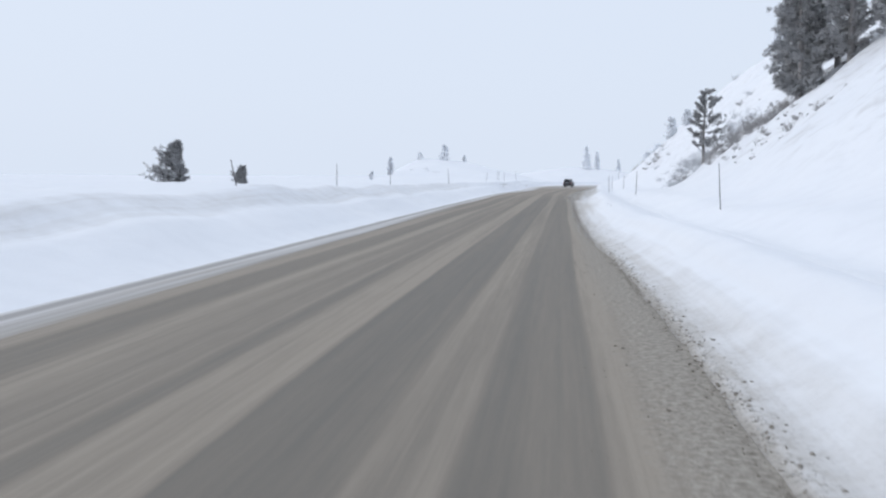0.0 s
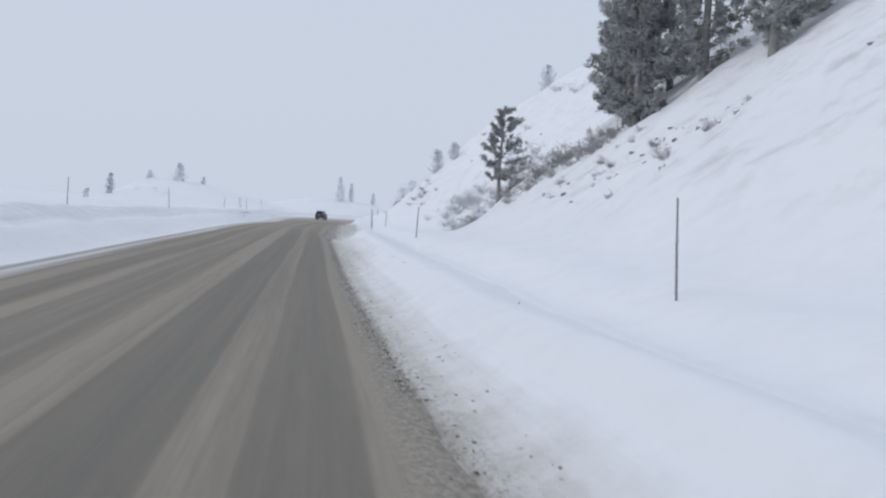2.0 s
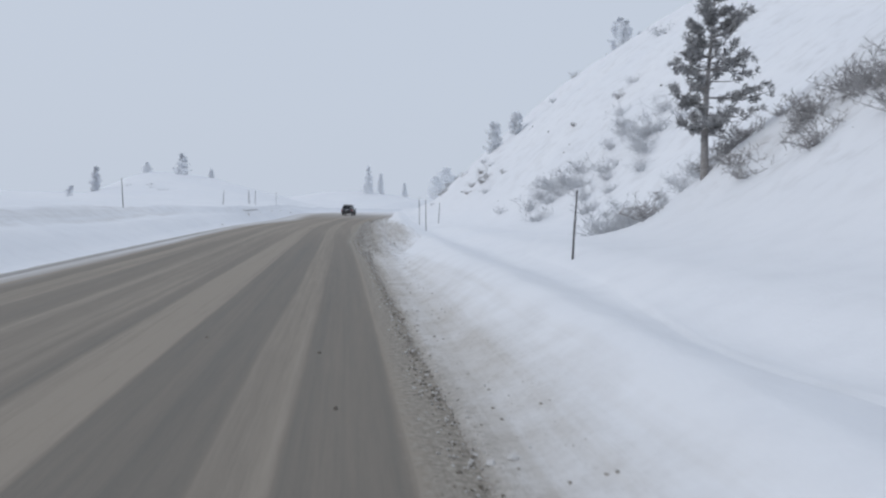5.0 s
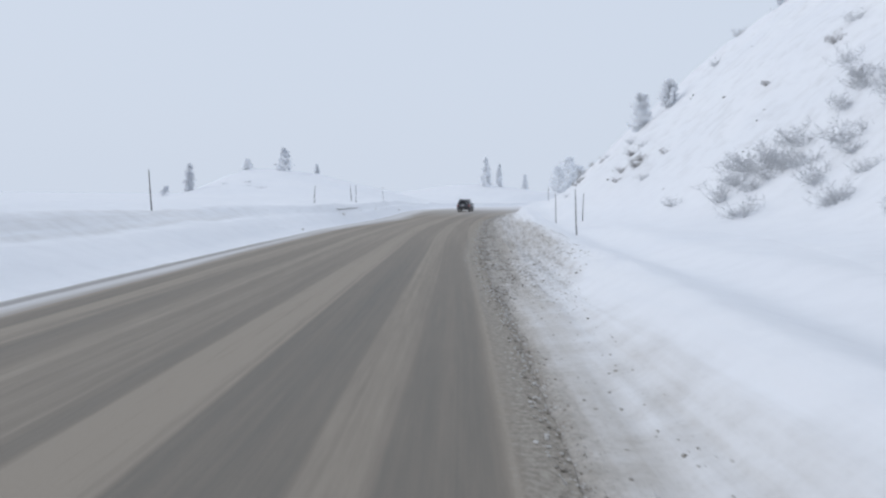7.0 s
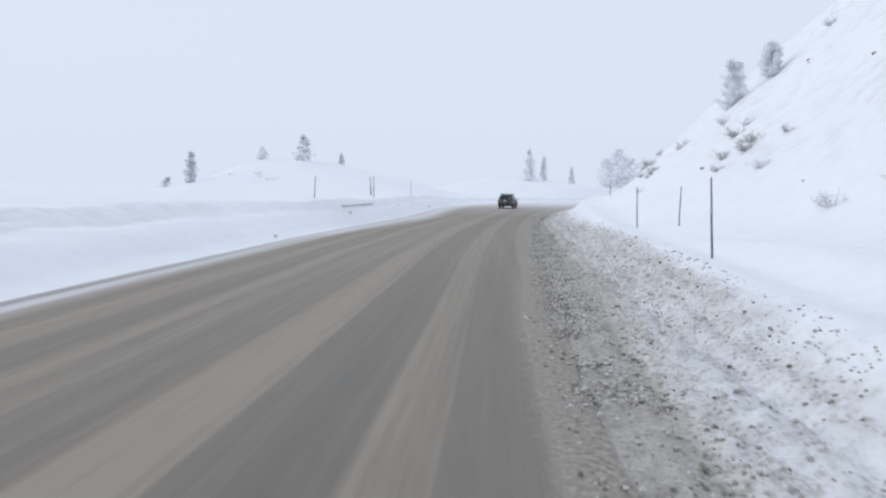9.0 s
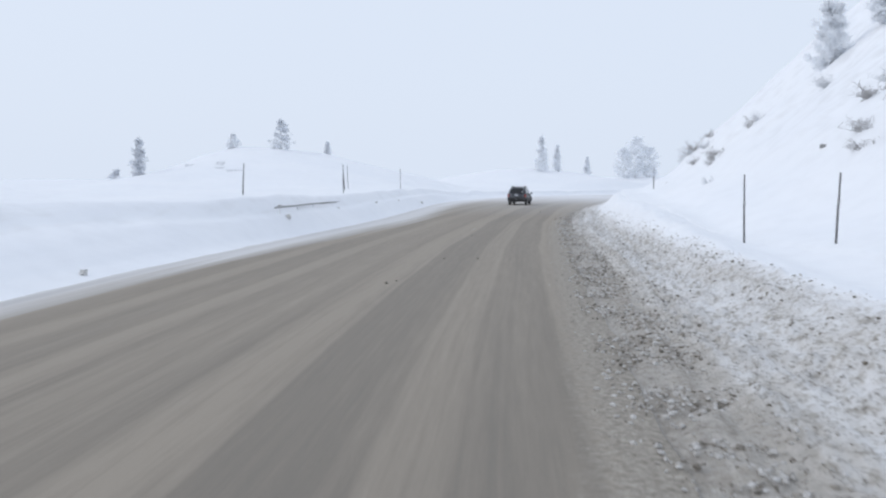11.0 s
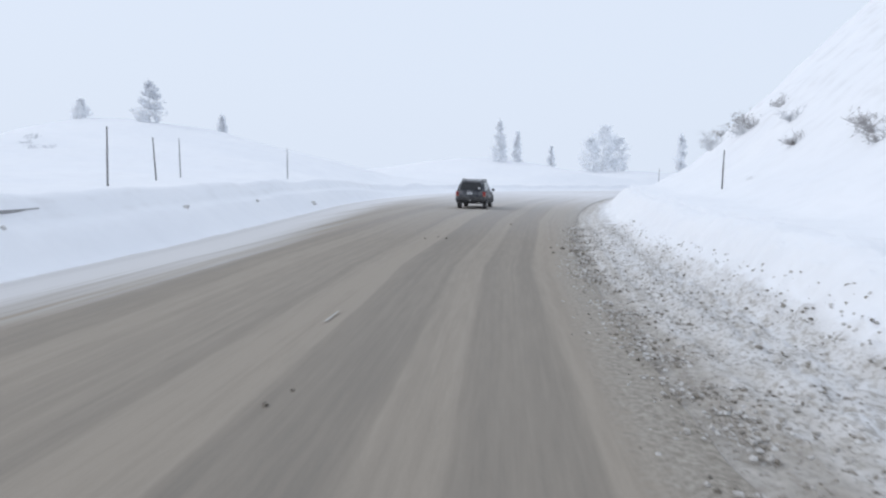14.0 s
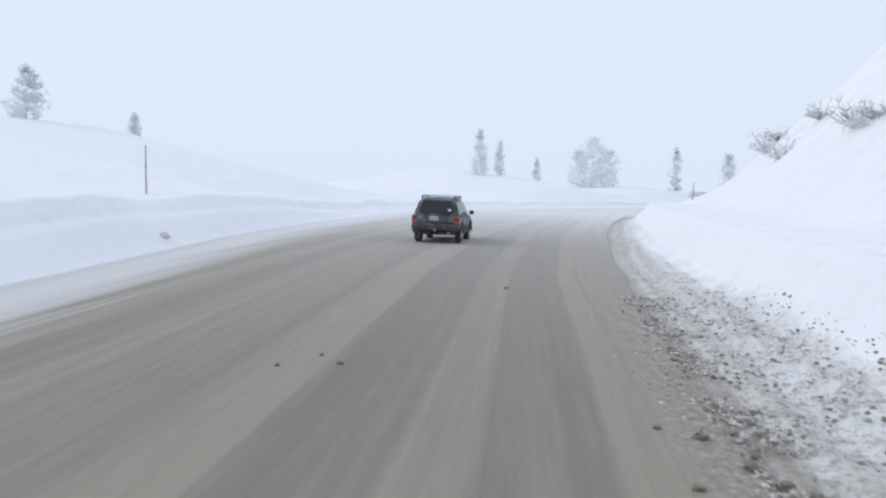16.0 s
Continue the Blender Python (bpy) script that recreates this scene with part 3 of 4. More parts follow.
# conifers on the far mound, paled to stand for the haze
for i, (x, y, h, sp, needle, word) in enumerate(((-39.9, 200.3, 4.2, 0.22, NEEDLE_MIST, "narrow leaning haze-pale pine beside the snowy mound"), (-30.3, 224.7, 4.2, 0.45, NEEDLE_MIST, "broad haze-pale fir on top of the mound"),
                                                (-36.6, 223.2, 2.0, 0.6, NEEDLE_PALE, "low haze-pale fir on top of the mound"), (-26.5, 237.7, 2.6, 0.3, NEEDLE_PALE, "small haze-pale fir behind the mound"),
                                                (9.6, 313.2, 8.5, 0.2, NEEDLE_PALE, "haze-pale fir in blowing snow"), (13.5, 318.0, 6.5, 0.18, NEEDLE_PALE, "haze-pale fir in blowing snow"),
                                                (22.0, 330.0, 5.0, 0.22, NEEDLE_PALE, "haze-pale fir in blowing snow"), (40.5, 369.4, 12.5, 0.46, NEEDLE_PALE, "large haze-pale tree in blowing snow"), (36.5, 366.0, 9.0, 0.46, NEEDLE_PALE, "large haze-pale tree in blowing snow"), (44.5, 368.0, 9.0, 0.46, NEEDLE_PALE, "large haze-pale tree in blowing snow"),
                                                (62.0, 372.0, 11.0, 0.2, NEEDLE_PALE, "haze-pale fir in blowing snow"), (78.0, 380.0, 13.0, 0.25, NEEDLE_PALE, "large haze-pale tree in blowing snow"))):
    pine("fir_tree", 60 + i, h, on_snow(x, y, 0.1, i * 50), word, spread=sp, bare=0.04, whorls=20 if needle is NEEDLE_PALE else 15, tufts=5, blade=0.075 * h + 0.15, count=9, needle=needle, bark=BARK_HAZE, cone=h < 9.0 and i > 0)
# hill-crest trees, the haze put into their pale colour
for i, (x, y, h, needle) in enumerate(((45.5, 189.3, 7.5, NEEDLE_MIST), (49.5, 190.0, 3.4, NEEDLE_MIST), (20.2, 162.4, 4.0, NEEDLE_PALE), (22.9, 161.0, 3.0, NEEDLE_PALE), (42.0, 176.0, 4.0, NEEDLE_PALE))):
    pine("fir_tree", 80 + i, h, on_snow(x, y, 0.15, i * 90), "haze-pale tree on the crest of the slope", spread=0.38, bare=0.04, whorls=18, tufts=7, blade=0.4, count=14, needle=needle, bark=BARK_HAZE)
# a low fir on the field, its colour paled as by haze
pine("fir_tree", 90, 2.8, on_snow(-46.6, 208.0, 0.1), "low leaning haze-pale fir on the snow field", spread=0.36, bare=0.03, whorls=13, tufts=4, blade=0.3, count=12, needle=NEEDLE_MIST, bark=BARK_HAZE, lean=0.25)

# bare shrubs and rocks on the slope
rnd = random.Random(5)
# brush seen far off takes the twig colour paled for haze
bushes = [(14.0, 75.5, 1.2, TWIG), (14.6, 72.5, 1.1, TWIG), (13.4, 78.5, 0.9, TWIG), (12.2, 84.0, 1.1, TWIG), (11.6, 87.5, 1.3, TWIG_HAZE), (12.6, 89.5, 1.2, TWIG_HAZE),
          (13.6, 79.6, 0.9, TWIG), (15.4, 71.0, 1.0, TWIG), (16.2, 69.6, 0.9, TWIG),
          (15.0, 114.2, 1.3, TWIG_HAZE), (15.7, 120.0, 1.5, TWIG_HAZE), (16.8, 118.0, 1.4, TWIG_HAZE), (17.8, 121.5, 1.6, TWIG_HAZE), (18.9, 116.0, 1.5, TWIG_HAZE),
          (18.2, 112.5, 1.4, TWIG_HAZE), (20.2, 114.0, 1.6, TWIG_HAZE), (21.5, 110.5, 1.6, TWIG_HAZE), (22.8, 112.0, 1.5, TWIG_HAZE), (17.2, 108.0, 1.1, TWIG_HAZE), (24.5, 114.0, 1.7, TWIG_HAZE), (16.9, 101.0, 1.1, TWIG_HAZE),
          (14.7, 143.2, 0.8, TWIG), (16.2, 146.3, 0.9, TWIG), (15.9, 141.5, 0.8, TWIG), (17.4, 147.5, 0.7, TWIG_HAZE), (18.3, 191.1, 1.1, TWIG_HAZE), (19.5, 188.0, 0.8, TWIG),
          (22.7, 211.5, 1.5, TWIG_HAZE), (24.0, 212.9, 1.2, TWIG), (21.0, 205.0, 1.4, TWIG_HAZE), (18.6, 158.0, 0.9, TWIG_HAZE), (28.5, 163.0, 1.1, TWIG_HAZE), (33.0, 170.0, 1.2, TWIG_HAZE), (14.7, 167.2, 0.8, TWIG), (14.2, 165.6, 0.6, TWIG), (15.3, 168.8, 0.7, TWIG), (17.6, 168.5, 0.9, TWIG), (18.4, 170.2, 0.8, TWIG_HAZE),
          (15.2, 92.4, 0.6, TWIG), (16.7, 94.0, 0.7, TWIG), (15.8, 93.4, 0.5, TWIG), (22.2, 113.2, 1.4, TWIG_HAZE), (23.9, 108.7, 1.5, TWIG_HAZE), (23.0, 110.7, 1.4, TWIG_HAZE), (21.4, 109.3, 1.3, TWIG_HAZE),
          (15.4, 141.1, 0.8, TWIG), (14.0, 141.8, 0.6, TWIG), (15.1, 136.9, 0.7, TWIG_HAZE), (17.2, 139.3, 0.6, TWIG), (14.5, 125.4, 0.9, TWIG_HAZE), (15.9, 100.5, 0.8, TWIG_HAZE), (16.8, 107.6, 0.9, TWIG_HAZE),
          (15.3, 58.5, 0.5, TWIG), (13.7, 53.4, 0.6, TWIG), (14.1, 60.6, 0.45, TWIG), (14.3, 62.5, 0.5, TWIG), (16.7, 70.1, 0.7, TWIG), (11.9, 62.8, 0.4, TWIG), (33.2, 128.9, 1.4, TWIG_HAZE), (34.0, 140.0, 1.4, TWIG_HAZE),
          (15.1, 174.6, 0.7, TWIG), (11.9, 156.6, 0.5, TWIG_HAZE), (12.7, 172.6, 0.25, TWIG), (18.8, 192.7, 0.9, TWIG), (17.3, 180.8, 0.8, TWIG_HAZE), (23.3, 205.5, 1.0, TWIG), (18.6, 190.5, 0.8, TWIG),
          (25.7, 128.3, 0.9, TWIG), (27.0, 128.2, 1.0, TWIG_HAZE), (22.5, 131.8, 0.5, TWIG),
          (-35.3, 203.0, 0.5, TWIG_HAZE), (-32.1, 204.1, 0.6, TWIG_HAZE), (-29.1, 198.4, 0.5, TWIG_HAZE), (-31.2, 201.5, 0.5, TWIG_HAZE), (-28.6, 199.8, 0.6, TWIG_HAZE)]
for k in range(44):
    f = k / 43
    bushes.append((12.0 + 6.3 * f + rnd.gauss(0, 0.35), 88.0 - 18.5 * f + rnd.gauss(0, 0.7), rnd.uniform(0.6, 1.2), TWIG if f > 0.3 else TWIG_HAZE))
for k in range(18):
    bushes.append((rnd.uniform(15.5, 24.0), rnd.uniform(107, 123), rnd.uniform(0.8, 1.5), TWIG_HAZE))
for _ in range(22):
    y = rnd.uniform(50, 70)
    bushes.append((hill_foot(y) + rnd.uniform(3.5, 9.5), y, rnd.uniform(0.25, 0.5), TWIG))
for i, (x, y, s, mat) in enumerate(bushes):
    shrub("shrub", 100 + i, s, on_snow(x, y, 0.05, i * 37), "leafless brush poking out of the snow" if mat is TWIG else "haze-pale leafless brush on the snowy slope", mat, group="brush on the slope")
stones = [(14.15, 56.6, 0.26), (12.1, 61.9, 0.25), (15.4, 54.5, 0.2), (14.6, 58.3, 0.17), (15.6, 57.2, 0.22), (13.2, 60.6, 0.13), (12.7, 63.2, 0.16), (16.4, 59.5, 0.2), (14.8, 60.1, 0.2), (11.6, 59.0, 0.14)]
for _ in range(13):
    y = rnd.uniform(46, 80)
    x = hill_foot(y) + rnd.uniform(2.5, 10.0)
    for _ in range(rnd.choice((2, 3, 4, 6))):
        stones.append((x + rnd.gauss(0, 0.5), y + rnd.gauss(0, 0.7), 0.05 * math.exp(rnd.gauss(0.2, 0.5))))
for _ in range(14):
    y = rnd.uniform(120, 172)
    stones.append((hill_foot(y) + rnd.uniform(2.0, 24.0), y, rnd.uniform(0.08, 0.24)))
for i, (x, y, s) in enumerate(stones):
    rock(i, 0.75 * s, on_snow(x, y, 0.05 * s, i * 47), "dark weathered rock half bare of snow on the slope")

# dark lumps that have rolled on to the ploughed bank
for i, (x, y) in enumerate(((2.96, 53.0), (3.9, 37.3), (2.91, 48.8))):
    rock(350 + i, 0.032, on_snow(x, y, 0.0, i * 80), "small dark stone lying on the clean snow bank", "rocks on the slope")

# clods thrown on to the verge of the far side
for i, (x, y, s) in enumerate(((-7.0, 185.0, 0.18), (-8.6, 167.9, 0.12), (-9.5, 146.5, 0.17), (-10.2, 147.5, 0.12), (-8.0, 176.0, 0.09), (-9.9, 128.0, 0.13), (-9.2, 157.0, 0.08))):
    rock(300 + i, s, on_snow(x, y, -0.25 * s, i * 60), "lump of dirty ploughed snow on the verge", "snow lumps", CHUNK, "snow_lump", "snow lump")


# ---- snow poles ----
def snow_pole(x, y, tall, lean_x=0.0, lean_y=0.0, pale=False, thick=0.034, sink=0.0):
    root = thing("snow_pole", on_snow(x, y, sink, 0, lean_x, lean_y), "thin pale grey snow marker pole" if pale else "thin dark snow marker pole in the bank", "marker pole", "snow poles")
    v, f = [], []
    tube(v, f, (0, 0, -0.4), (0, 0, tall * 0.62), thick, thick * 0.92, 10)
    part_of("lower_pole", v, f, POLE_GREY if pale else POLE, root, smooth=True)
    v, f = [], []
    tube(v, f, (0.006, 0, tall * 0.58), (0.012, 0, tall), thick * 0.78, thick * 0.7, 10)
    part_of("upper_pole", v, f, POLE_GREY if pale else POLE, root, smooth=True)
    v, f = [], []
    tube(v, f, (0.006, 0, tall * 0.56), (0.006, 0, tall * 0.62), thick * 1.25, thick * 1.25, 10)
    part_of("collar", v, f, STEEL, root, smooth=True)
    return root


for row in ((6.55, 36.05, 1.9, 0, -4.0, False, 0.022), (6.55, 75.0, 1.95, 0, 1.0, False), (6.45, 113.2, 2.3, 0, -3.0, False), (8.25, 136.6, 2.25, 0, -2.0, False), (9.7, 132.7, 2.0, 0, 1.0, False), (11.75, 173.7, 1.6, 0, 0, False),
            (-16.6, 62.6, 1.8, 0, 0, True), (-16.3, 81.6, 1.9, 0, 0, True), (-14.5, 112.1, 2.0, 0, -4.0, False), (-12.7, 150.0, 1.6, 0, 2.0, False), (-10.64, 166.2, 1.95, 0, -1.0, False),
            (-12.2, 175.2, 1.95, 0, -5.0, False), (-12.95, 180.8, 1.95, 0, -3.0, True), (-9.62, 191.1, 1.9, 0, -2.0, True), (-15.15, 38.7, 1.25, 0, -12.0, False), (18.6, 213.5, 1.2, 0, 0, True)):
    snow_pole(*row)


# ---- half-buried guard rail on the far verge ----
def guard_rail(x0, y0, x1, y1):
    root = thing("guard_rail", Matrix(), "weathered steel guard rail half buried in ploughed snow", "guard rail")
    n = 26
    prof = [(0.0, -0.042), (0.012, -0.038), (0.035, -0.023), (0.012, -0.008), (0.012, 0.008), (0.035, 0.023), (0.012, 0.038), (0.0, 0.042)]
    v, f = [], []
    for i in range(n + 1):
        k = i / n
        x, y = x0 + (x1 - x0) * k, y0 + (y1 - y0) * k
        z = 1.20 + 0.03 * wavy(x, y, 0.35, 31)
        for dx, dz in prof:
            v.append((x + dx, y, z + dz))
        for dx, dz in prof:
            v.append((x + dx - 0.012, y, z + dz))
    w = 2 * len(prof)
    for i in range(n):
        for j in range(len(prof) - 1):
            a = i * w + j
            f.append((a, a + 1, a + w + 1, a + w))
            a += len(prof)
            f.append((a + 1, a, a + w, a + w + 1))
        for j in (0, len(prof) - 1):
            a = i * w + j
            f.append((a, a + w, a + w + len(prof), a + len(prof)))
    part_of("rail", v, f, STEEL, root, smooth=True)
    for i in range(2, n + 1, 6):
        k = i / n
        x, y = x0 + (x1 - x0) * k - 0.09, y0 + (y1 - y0) * k
        bm = bmesh.new()
        bmesh.ops.create_cube(bm, size=1.0)
        bmesh.ops.scale(bm, vec=(0.06, 0.10, 0.9), verts=bm.verts)
        bmesh.ops.bevel(bm, geom=bm.edges[:], offset=0.012, segments=1, affect="EDGES")
        bmesh.ops.translate(bm, vec=(x + 0.02, y, 0.74), verts=bm.verts)
        # haze-pale bark colour keeps the posts faint
        part("post", bm, BARK_HAZE, root)


guard_rail(-9.75, 145.0, -9.65, 159.5)

# ---- the cars ----
# the salt-grey coat on this paint also stands in for haze
PAINT = plain("dark_blue_black_paint", (0.026, 0.03, 0.042), 0.4, 0.1, vary=0.3, scale=2, dust_haze=0.28)
CLAD = plain("black_plastic", (0.03, 0.03, 0.033), 0.6, vary=0.3, scale=3, dust_haze=0.15)
TINT = plain("tinted_glass", (0.012, 0.013, 0.016), 0.12, vary=0.1)
TYRE = plain("tyre_rubber", (0.028, 0.027, 0.026), 0.85, vary=0.4, dust_haze=0.35)
ALLOY = plain("dirty_alloy", (0.42, 0.42, 0.43), 0.45, 0.5, vary=0.25, dust_haze=0.3)
RED = plain("red_lens", (0.26, 0.032, 0.03), 0.25, vary=0.15)
AMBER = plain("amber_lens", (0.40, 0.10, 0.06), 0.3, vary=0.15)
PLATE = plain("pale_plate", (0.62, 0.64, 0.66), 0.5, vary=0.08)
INK = plain("dark_ink", (0.10, 0.11, 0.15), 0.6, vary=0.1)
ROOF_SNOW = plain("thin_snow", (0.72, 0.74, 0.78), 0.8, vary=0.12)
# truck greys, paled so that haze is part of their colour
CAKED_HAZE = plain("snow_haze_grey", (0.62, 0.63, 0.66), 0.75, vary=0.15, dust_haze=0.7)
CAKED_HAZE_DARK = plain("snow_haze_dark", (0.40, 0.40, 0.42), 0.75, vary=0.2, dust_haze=0.5)


def block(bm, x0, x1, y0, y1, z0, z1, bev=0.02, seg=2):
    r = bmesh.ops.create_cube(bm, size=1.0)
    for p in r["verts"]:
        p.co = Vector(((x0 + x1) / 2 + p.co.x * (x1 - x0), (y0 + y1) / 2 + p.co.y * (y1 - y0), (z0 + z1) / 2 + p.co.z * (z1 - z0)))
    if bev:
        edges = list({e for p in r["verts"] for e in p.link_edges})
        bmesh.ops.bevel(bm, geom=edges, offset=bev, segments=seg, affect="EDGES", profile=0.5)
    return bm


def box_part(name, material, parent, *size, label="", bev=0.02):
    return part(name, block(bmesh.new(), *size, bev=bev), material, parent, label)


def loft(name, sections, material, parent, label=""):
    """A closed skin through rings of equal count."""
    v, f = [p for s in sections for p in s], []
    n = len(sections[0])
    for i in range(len(sections) - 1):
        for j in range(n):
            a, b = i * n + j, i * n + (j + 1) % n
            f.append((a, b, b + n, a + n))
    f.append(tuple(range(n - 1, -1, -1)))
    f.append(tuple((len(sections) - 1) * n + j for j in range(n)))
    return part_of(name, v, f, material, parent, label, smooth=True)


def panel(name, corners, thick, material, parent, label="", rounding=0.03):
    """A thin pane with rounded corners through four points given in order."""
    c = [Vector(p) for p in corners]
    nrm = (c[1] - c[0]).cross(c[3] - c[0]).normalized()
    pts = []
    for i in range(4):
        a, p, b = c[i - 1], c[i], c[(i + 1) % 4]
        u, w = (a - p).normalized(), (b - p).normalized()
        for k in (0.0, 0.5, 1.0):
            pts.append(p + u * rounding * (1 - k) ** 2 + w * rounding * k ** 2)
    n = len(pts)
    v = [tuple(p) for p in pts] + [tuple(p + nrm * thick) for p in pts]
    f = [tuple(range(n - 1, -1, -1)), tuple(range(n, 2 * n))] + [(j, (j + 1) % n, n + (j + 1) % n, n + j) for j in range(n)]
    return part_of(name, v, f, material, parent, label)


def wheel(parent, x, y, r, wide, rim_part=0.62):
    side = 1 if x > 0 else -1
    n = 32
    prof = [(-wide / 2, rim_part), (-wide / 2, 0.93), (-wide * 0.38, 1.0), (wide * 0.38, 1.0), (wide / 2, 0.93), (wide / 2, rim_part)]
    v, f = [], []
    for i in range(n):
        t = 2 * math.pi * i / n
        for dx, k in prof:
            v.append((x + dx, y + r * k * math.cos(t), r + r * k * math.sin(t)))
    m = len(prof)
    for i in range(n):
        for j in range(m):
            a, b = i * m + j, i * m + (j + 1) % m
            c, d = ((i + 1) % n) * m + j, ((i + 1) % n) * m + (j + 1) % m
            f.append((a, b, d, c))
    whole = part_of("wheel", v, f, TYRE, parent, "snow-dusted black tyre")
    bm = bmesh.new()
    bmesh.ops.create_cone(bm, cap_ends=True, segments=24, radius1=r * rim_part, radius2=r * rim_part * 0.93, depth=wide * 0.8, matrix=Matrix.Rotation(math.pi / 2 * side, 4, "Y"))
    bmesh.ops.translate(bm, vec=(x, y, r), verts=bm.verts)
    part("rim", bm, CLAD, whole)
    for i in range(5):
        t = 2 * math.pi * i / 5 + 0.3
        bm = block(bmesh.new(), -0.02, 0.02, -0.05, 0.05, 0.03, r * rim_part * 0.97, 0.01, 1)
        bmesh.ops.transform(bm, matrix=Matrix.Translation((x + side * wide * 0.43, y, r)) @ Matrix.Rotation(t, 4, "X"), verts=bm.verts)
        part("spoke", bm, ALLOY, whole)
    bm = bmesh.new()
    bmesh.ops.create_cone(bm, cap_ends=True, segments=16, radius1=0.075, radius2=0.06, depth=0.05, matrix=Matrix.Rotation(math.pi / 2 * side, 4, "Y"))
    bmesh.ops.translate(bm, vec=(x + side * wide * 0.45, y, r), verts=bm.verts)
    part("hub_cap", bm, ALLOY, whole)


def suv(m):
    root = thing("suv", m, "dark blue-black four-wheel-drive estate car with roof rails on the slushy road", "car")

    def ring(y, hw, zb, zt, crown=0.02):
        half = [(0.0, zb), (hw * 0.82, zb), (hw * 0.95, zb + 0.05), (hw, zb + 0.16), (hw * 1.005, (zb + zt) / 2), (hw * 0.99, zt - 0.14), (hw * 0.955, zt - 0.04), (hw * 0.90, zt), (hw * 0.5, zt + crown), (0.0, zt + crown)]
        return [(x, y, z) for x, z in half] + [(-x, y, z) for x, z in half[-2:0:-1]]
    loft("body", [ring(-2.24, 0.80, 0.62, 0.98), ring(-2.21, 0.875, 0.52, 1.02), ring(-2.10, 0.905, 0.46, 1.05), ring(-1.3, 0.915, 0.42, 1.06), ring(-0.2, 0.915, 0.40, 1.05), ring(0.95, 0.915, 0.42, 1.04),
                  ring(1.5, 0.905, 0.42, 1.02, 0.03), ring(2.05, 0.88, 0.45, 0.96, 0.03), ring(2.22, 0.83, 0.50, 0.90, 0.02), ring(2.28, 0.74, 0.55, 0.84, 0.02)], PAINT, root)

    def top(z):
        k = (z - 1.0) / 0.7
        return (0.885 - 0.225 * k - 0.02 * math.sin(math.pi * k), -2.20 + 0.33 * k, 1.02 - 0.82 * k)

    def slab(z, shrink=0.0, cut=0.15):
        hw, yr, yf = top(z)
        hw, yr, yf = hw - shrink, yr + shrink, yf - shrink
        return [(hw - cut, yr, z), (hw, yr + cut, z), (hw, yf - cut * 1.4, z), (hw - cut * 1.4, yf, z), (-hw + cut * 1.4, yf, z), (-hw, yf - cut * 1.4, z), (-hw, yr + cut, z), (-hw + cut, yr, z)]
    loft("cabin", [slab(1.0), slab(1.15), slab(1.3), slab(1.45), slab(1.56), slab(1.63, 0.02), slab(1.68, 0.07), slab(1.715, 0.15), slab(1.735, 0.3)], PAINT, root)
    e = 0.012

    def side(s, y0, y1, z0, z1, y0t=None, y1t=None):
        (h0, _, _), (h1, _, _) = top(z0), top(z1)
        p = [(s * (h0 + e), y0, z0), (s * (h0 + e), y1, z0), (s * (h1 + e), y1 if y1t is None else y1t, z1), (s * (h1 + e), y0 if y0t is None else y0t, z1)]
        return p if s > 0 else p[::-1]
    for s in (1, -1):
        for y0, y1, y0t, y1t in ((-2.0, -1.12, -1.78, -1.12), (-1.04, -0.22, -1.04, -0.22), (-0.14, 0.78, -0.14, 0.30)):
            panel("side_window", side(s, y0, y1, 1.09, 1.57, y0t, y1t), 0.006, TINT, root, "dark tinted side window")
        for y in (-1.08, -0.18, 0.86):
            box_part("door_seam", CLAD, root, s * 0.905, s * 0.922, y - 0.006, y + 0.006, 0.50, 1.03, bev=0)
        for y in (-0.35, 0.60):
            box_part("door_handle", CLAD, root, *sorted((s * 0.90, s * 0.945)), y - 0.1, y + 0.06, 0.90, 0.935, bev=0.01)
        box_part("side_moulding", CLAD, root, *sorted((s * 0.90, s * 0.935)), -1.0, 0.98, 0.56, 0.66, bev=0.012)
        box_part("sill", CLAD, root, *sorted((s * 0.82, s * 0.925)), -1.0, 1.0, 0.36, 0.47, bev=0.02)
        mirror = box_part("wing_mirror", PAINT, root, *sorted((s * 0.93, s * 1.12)), 0.62, 0.74, 1.06, 1.22, bev=0.04)
        box_part("mirror_glass", TINT, mirror, *sorted((s * 0.955, s * 1.10)), 0.612, 0.625, 1.08, 1.20, bev=0.004)
        light = box_part("tail_light", RED, root, *sorted((s * 0.72, s * 0.905)), -2.245, -2.10, 0.80, 1.03, bev=0.02, label="red tail lamp with a paler lower lens")
        box_part("lower_lens", AMBER, light, *sorted((s * 0.725, s * 0.91)), -2.25, -2.11, 0.76, 0.84, bev=0.015)
        box_part("roof_rail", CLAD, root, *sorted((s * 0.60, s * 0.645)), -1.75, 0.15, 1.745, 1.778, bev=0.012)
        for y in (-1.7, -0.8, 0.1):
            box_part("rail_foot", CLAD, root, *sorted((s * 0.595, s * 0.65)), y - 0.06, y + 0.06, 1.66, 1.755, bev=0.012)
        for y in (-1.36, 1.33):
            bm = bmesh.new()
            n = 14
            vs = []
            for i in range(n + 1):
                t = math.pi * i / n
                for r in (0.40, 0.47):
                    for x in (s * 0.80, s * 0.945):
                        vs.append(bm.verts.new((x, y + r * math.cos(t), 0.36 + r * math.sin(t))))
            for i in range(n):
                a = vs[i * 4:i * 4 + 8]
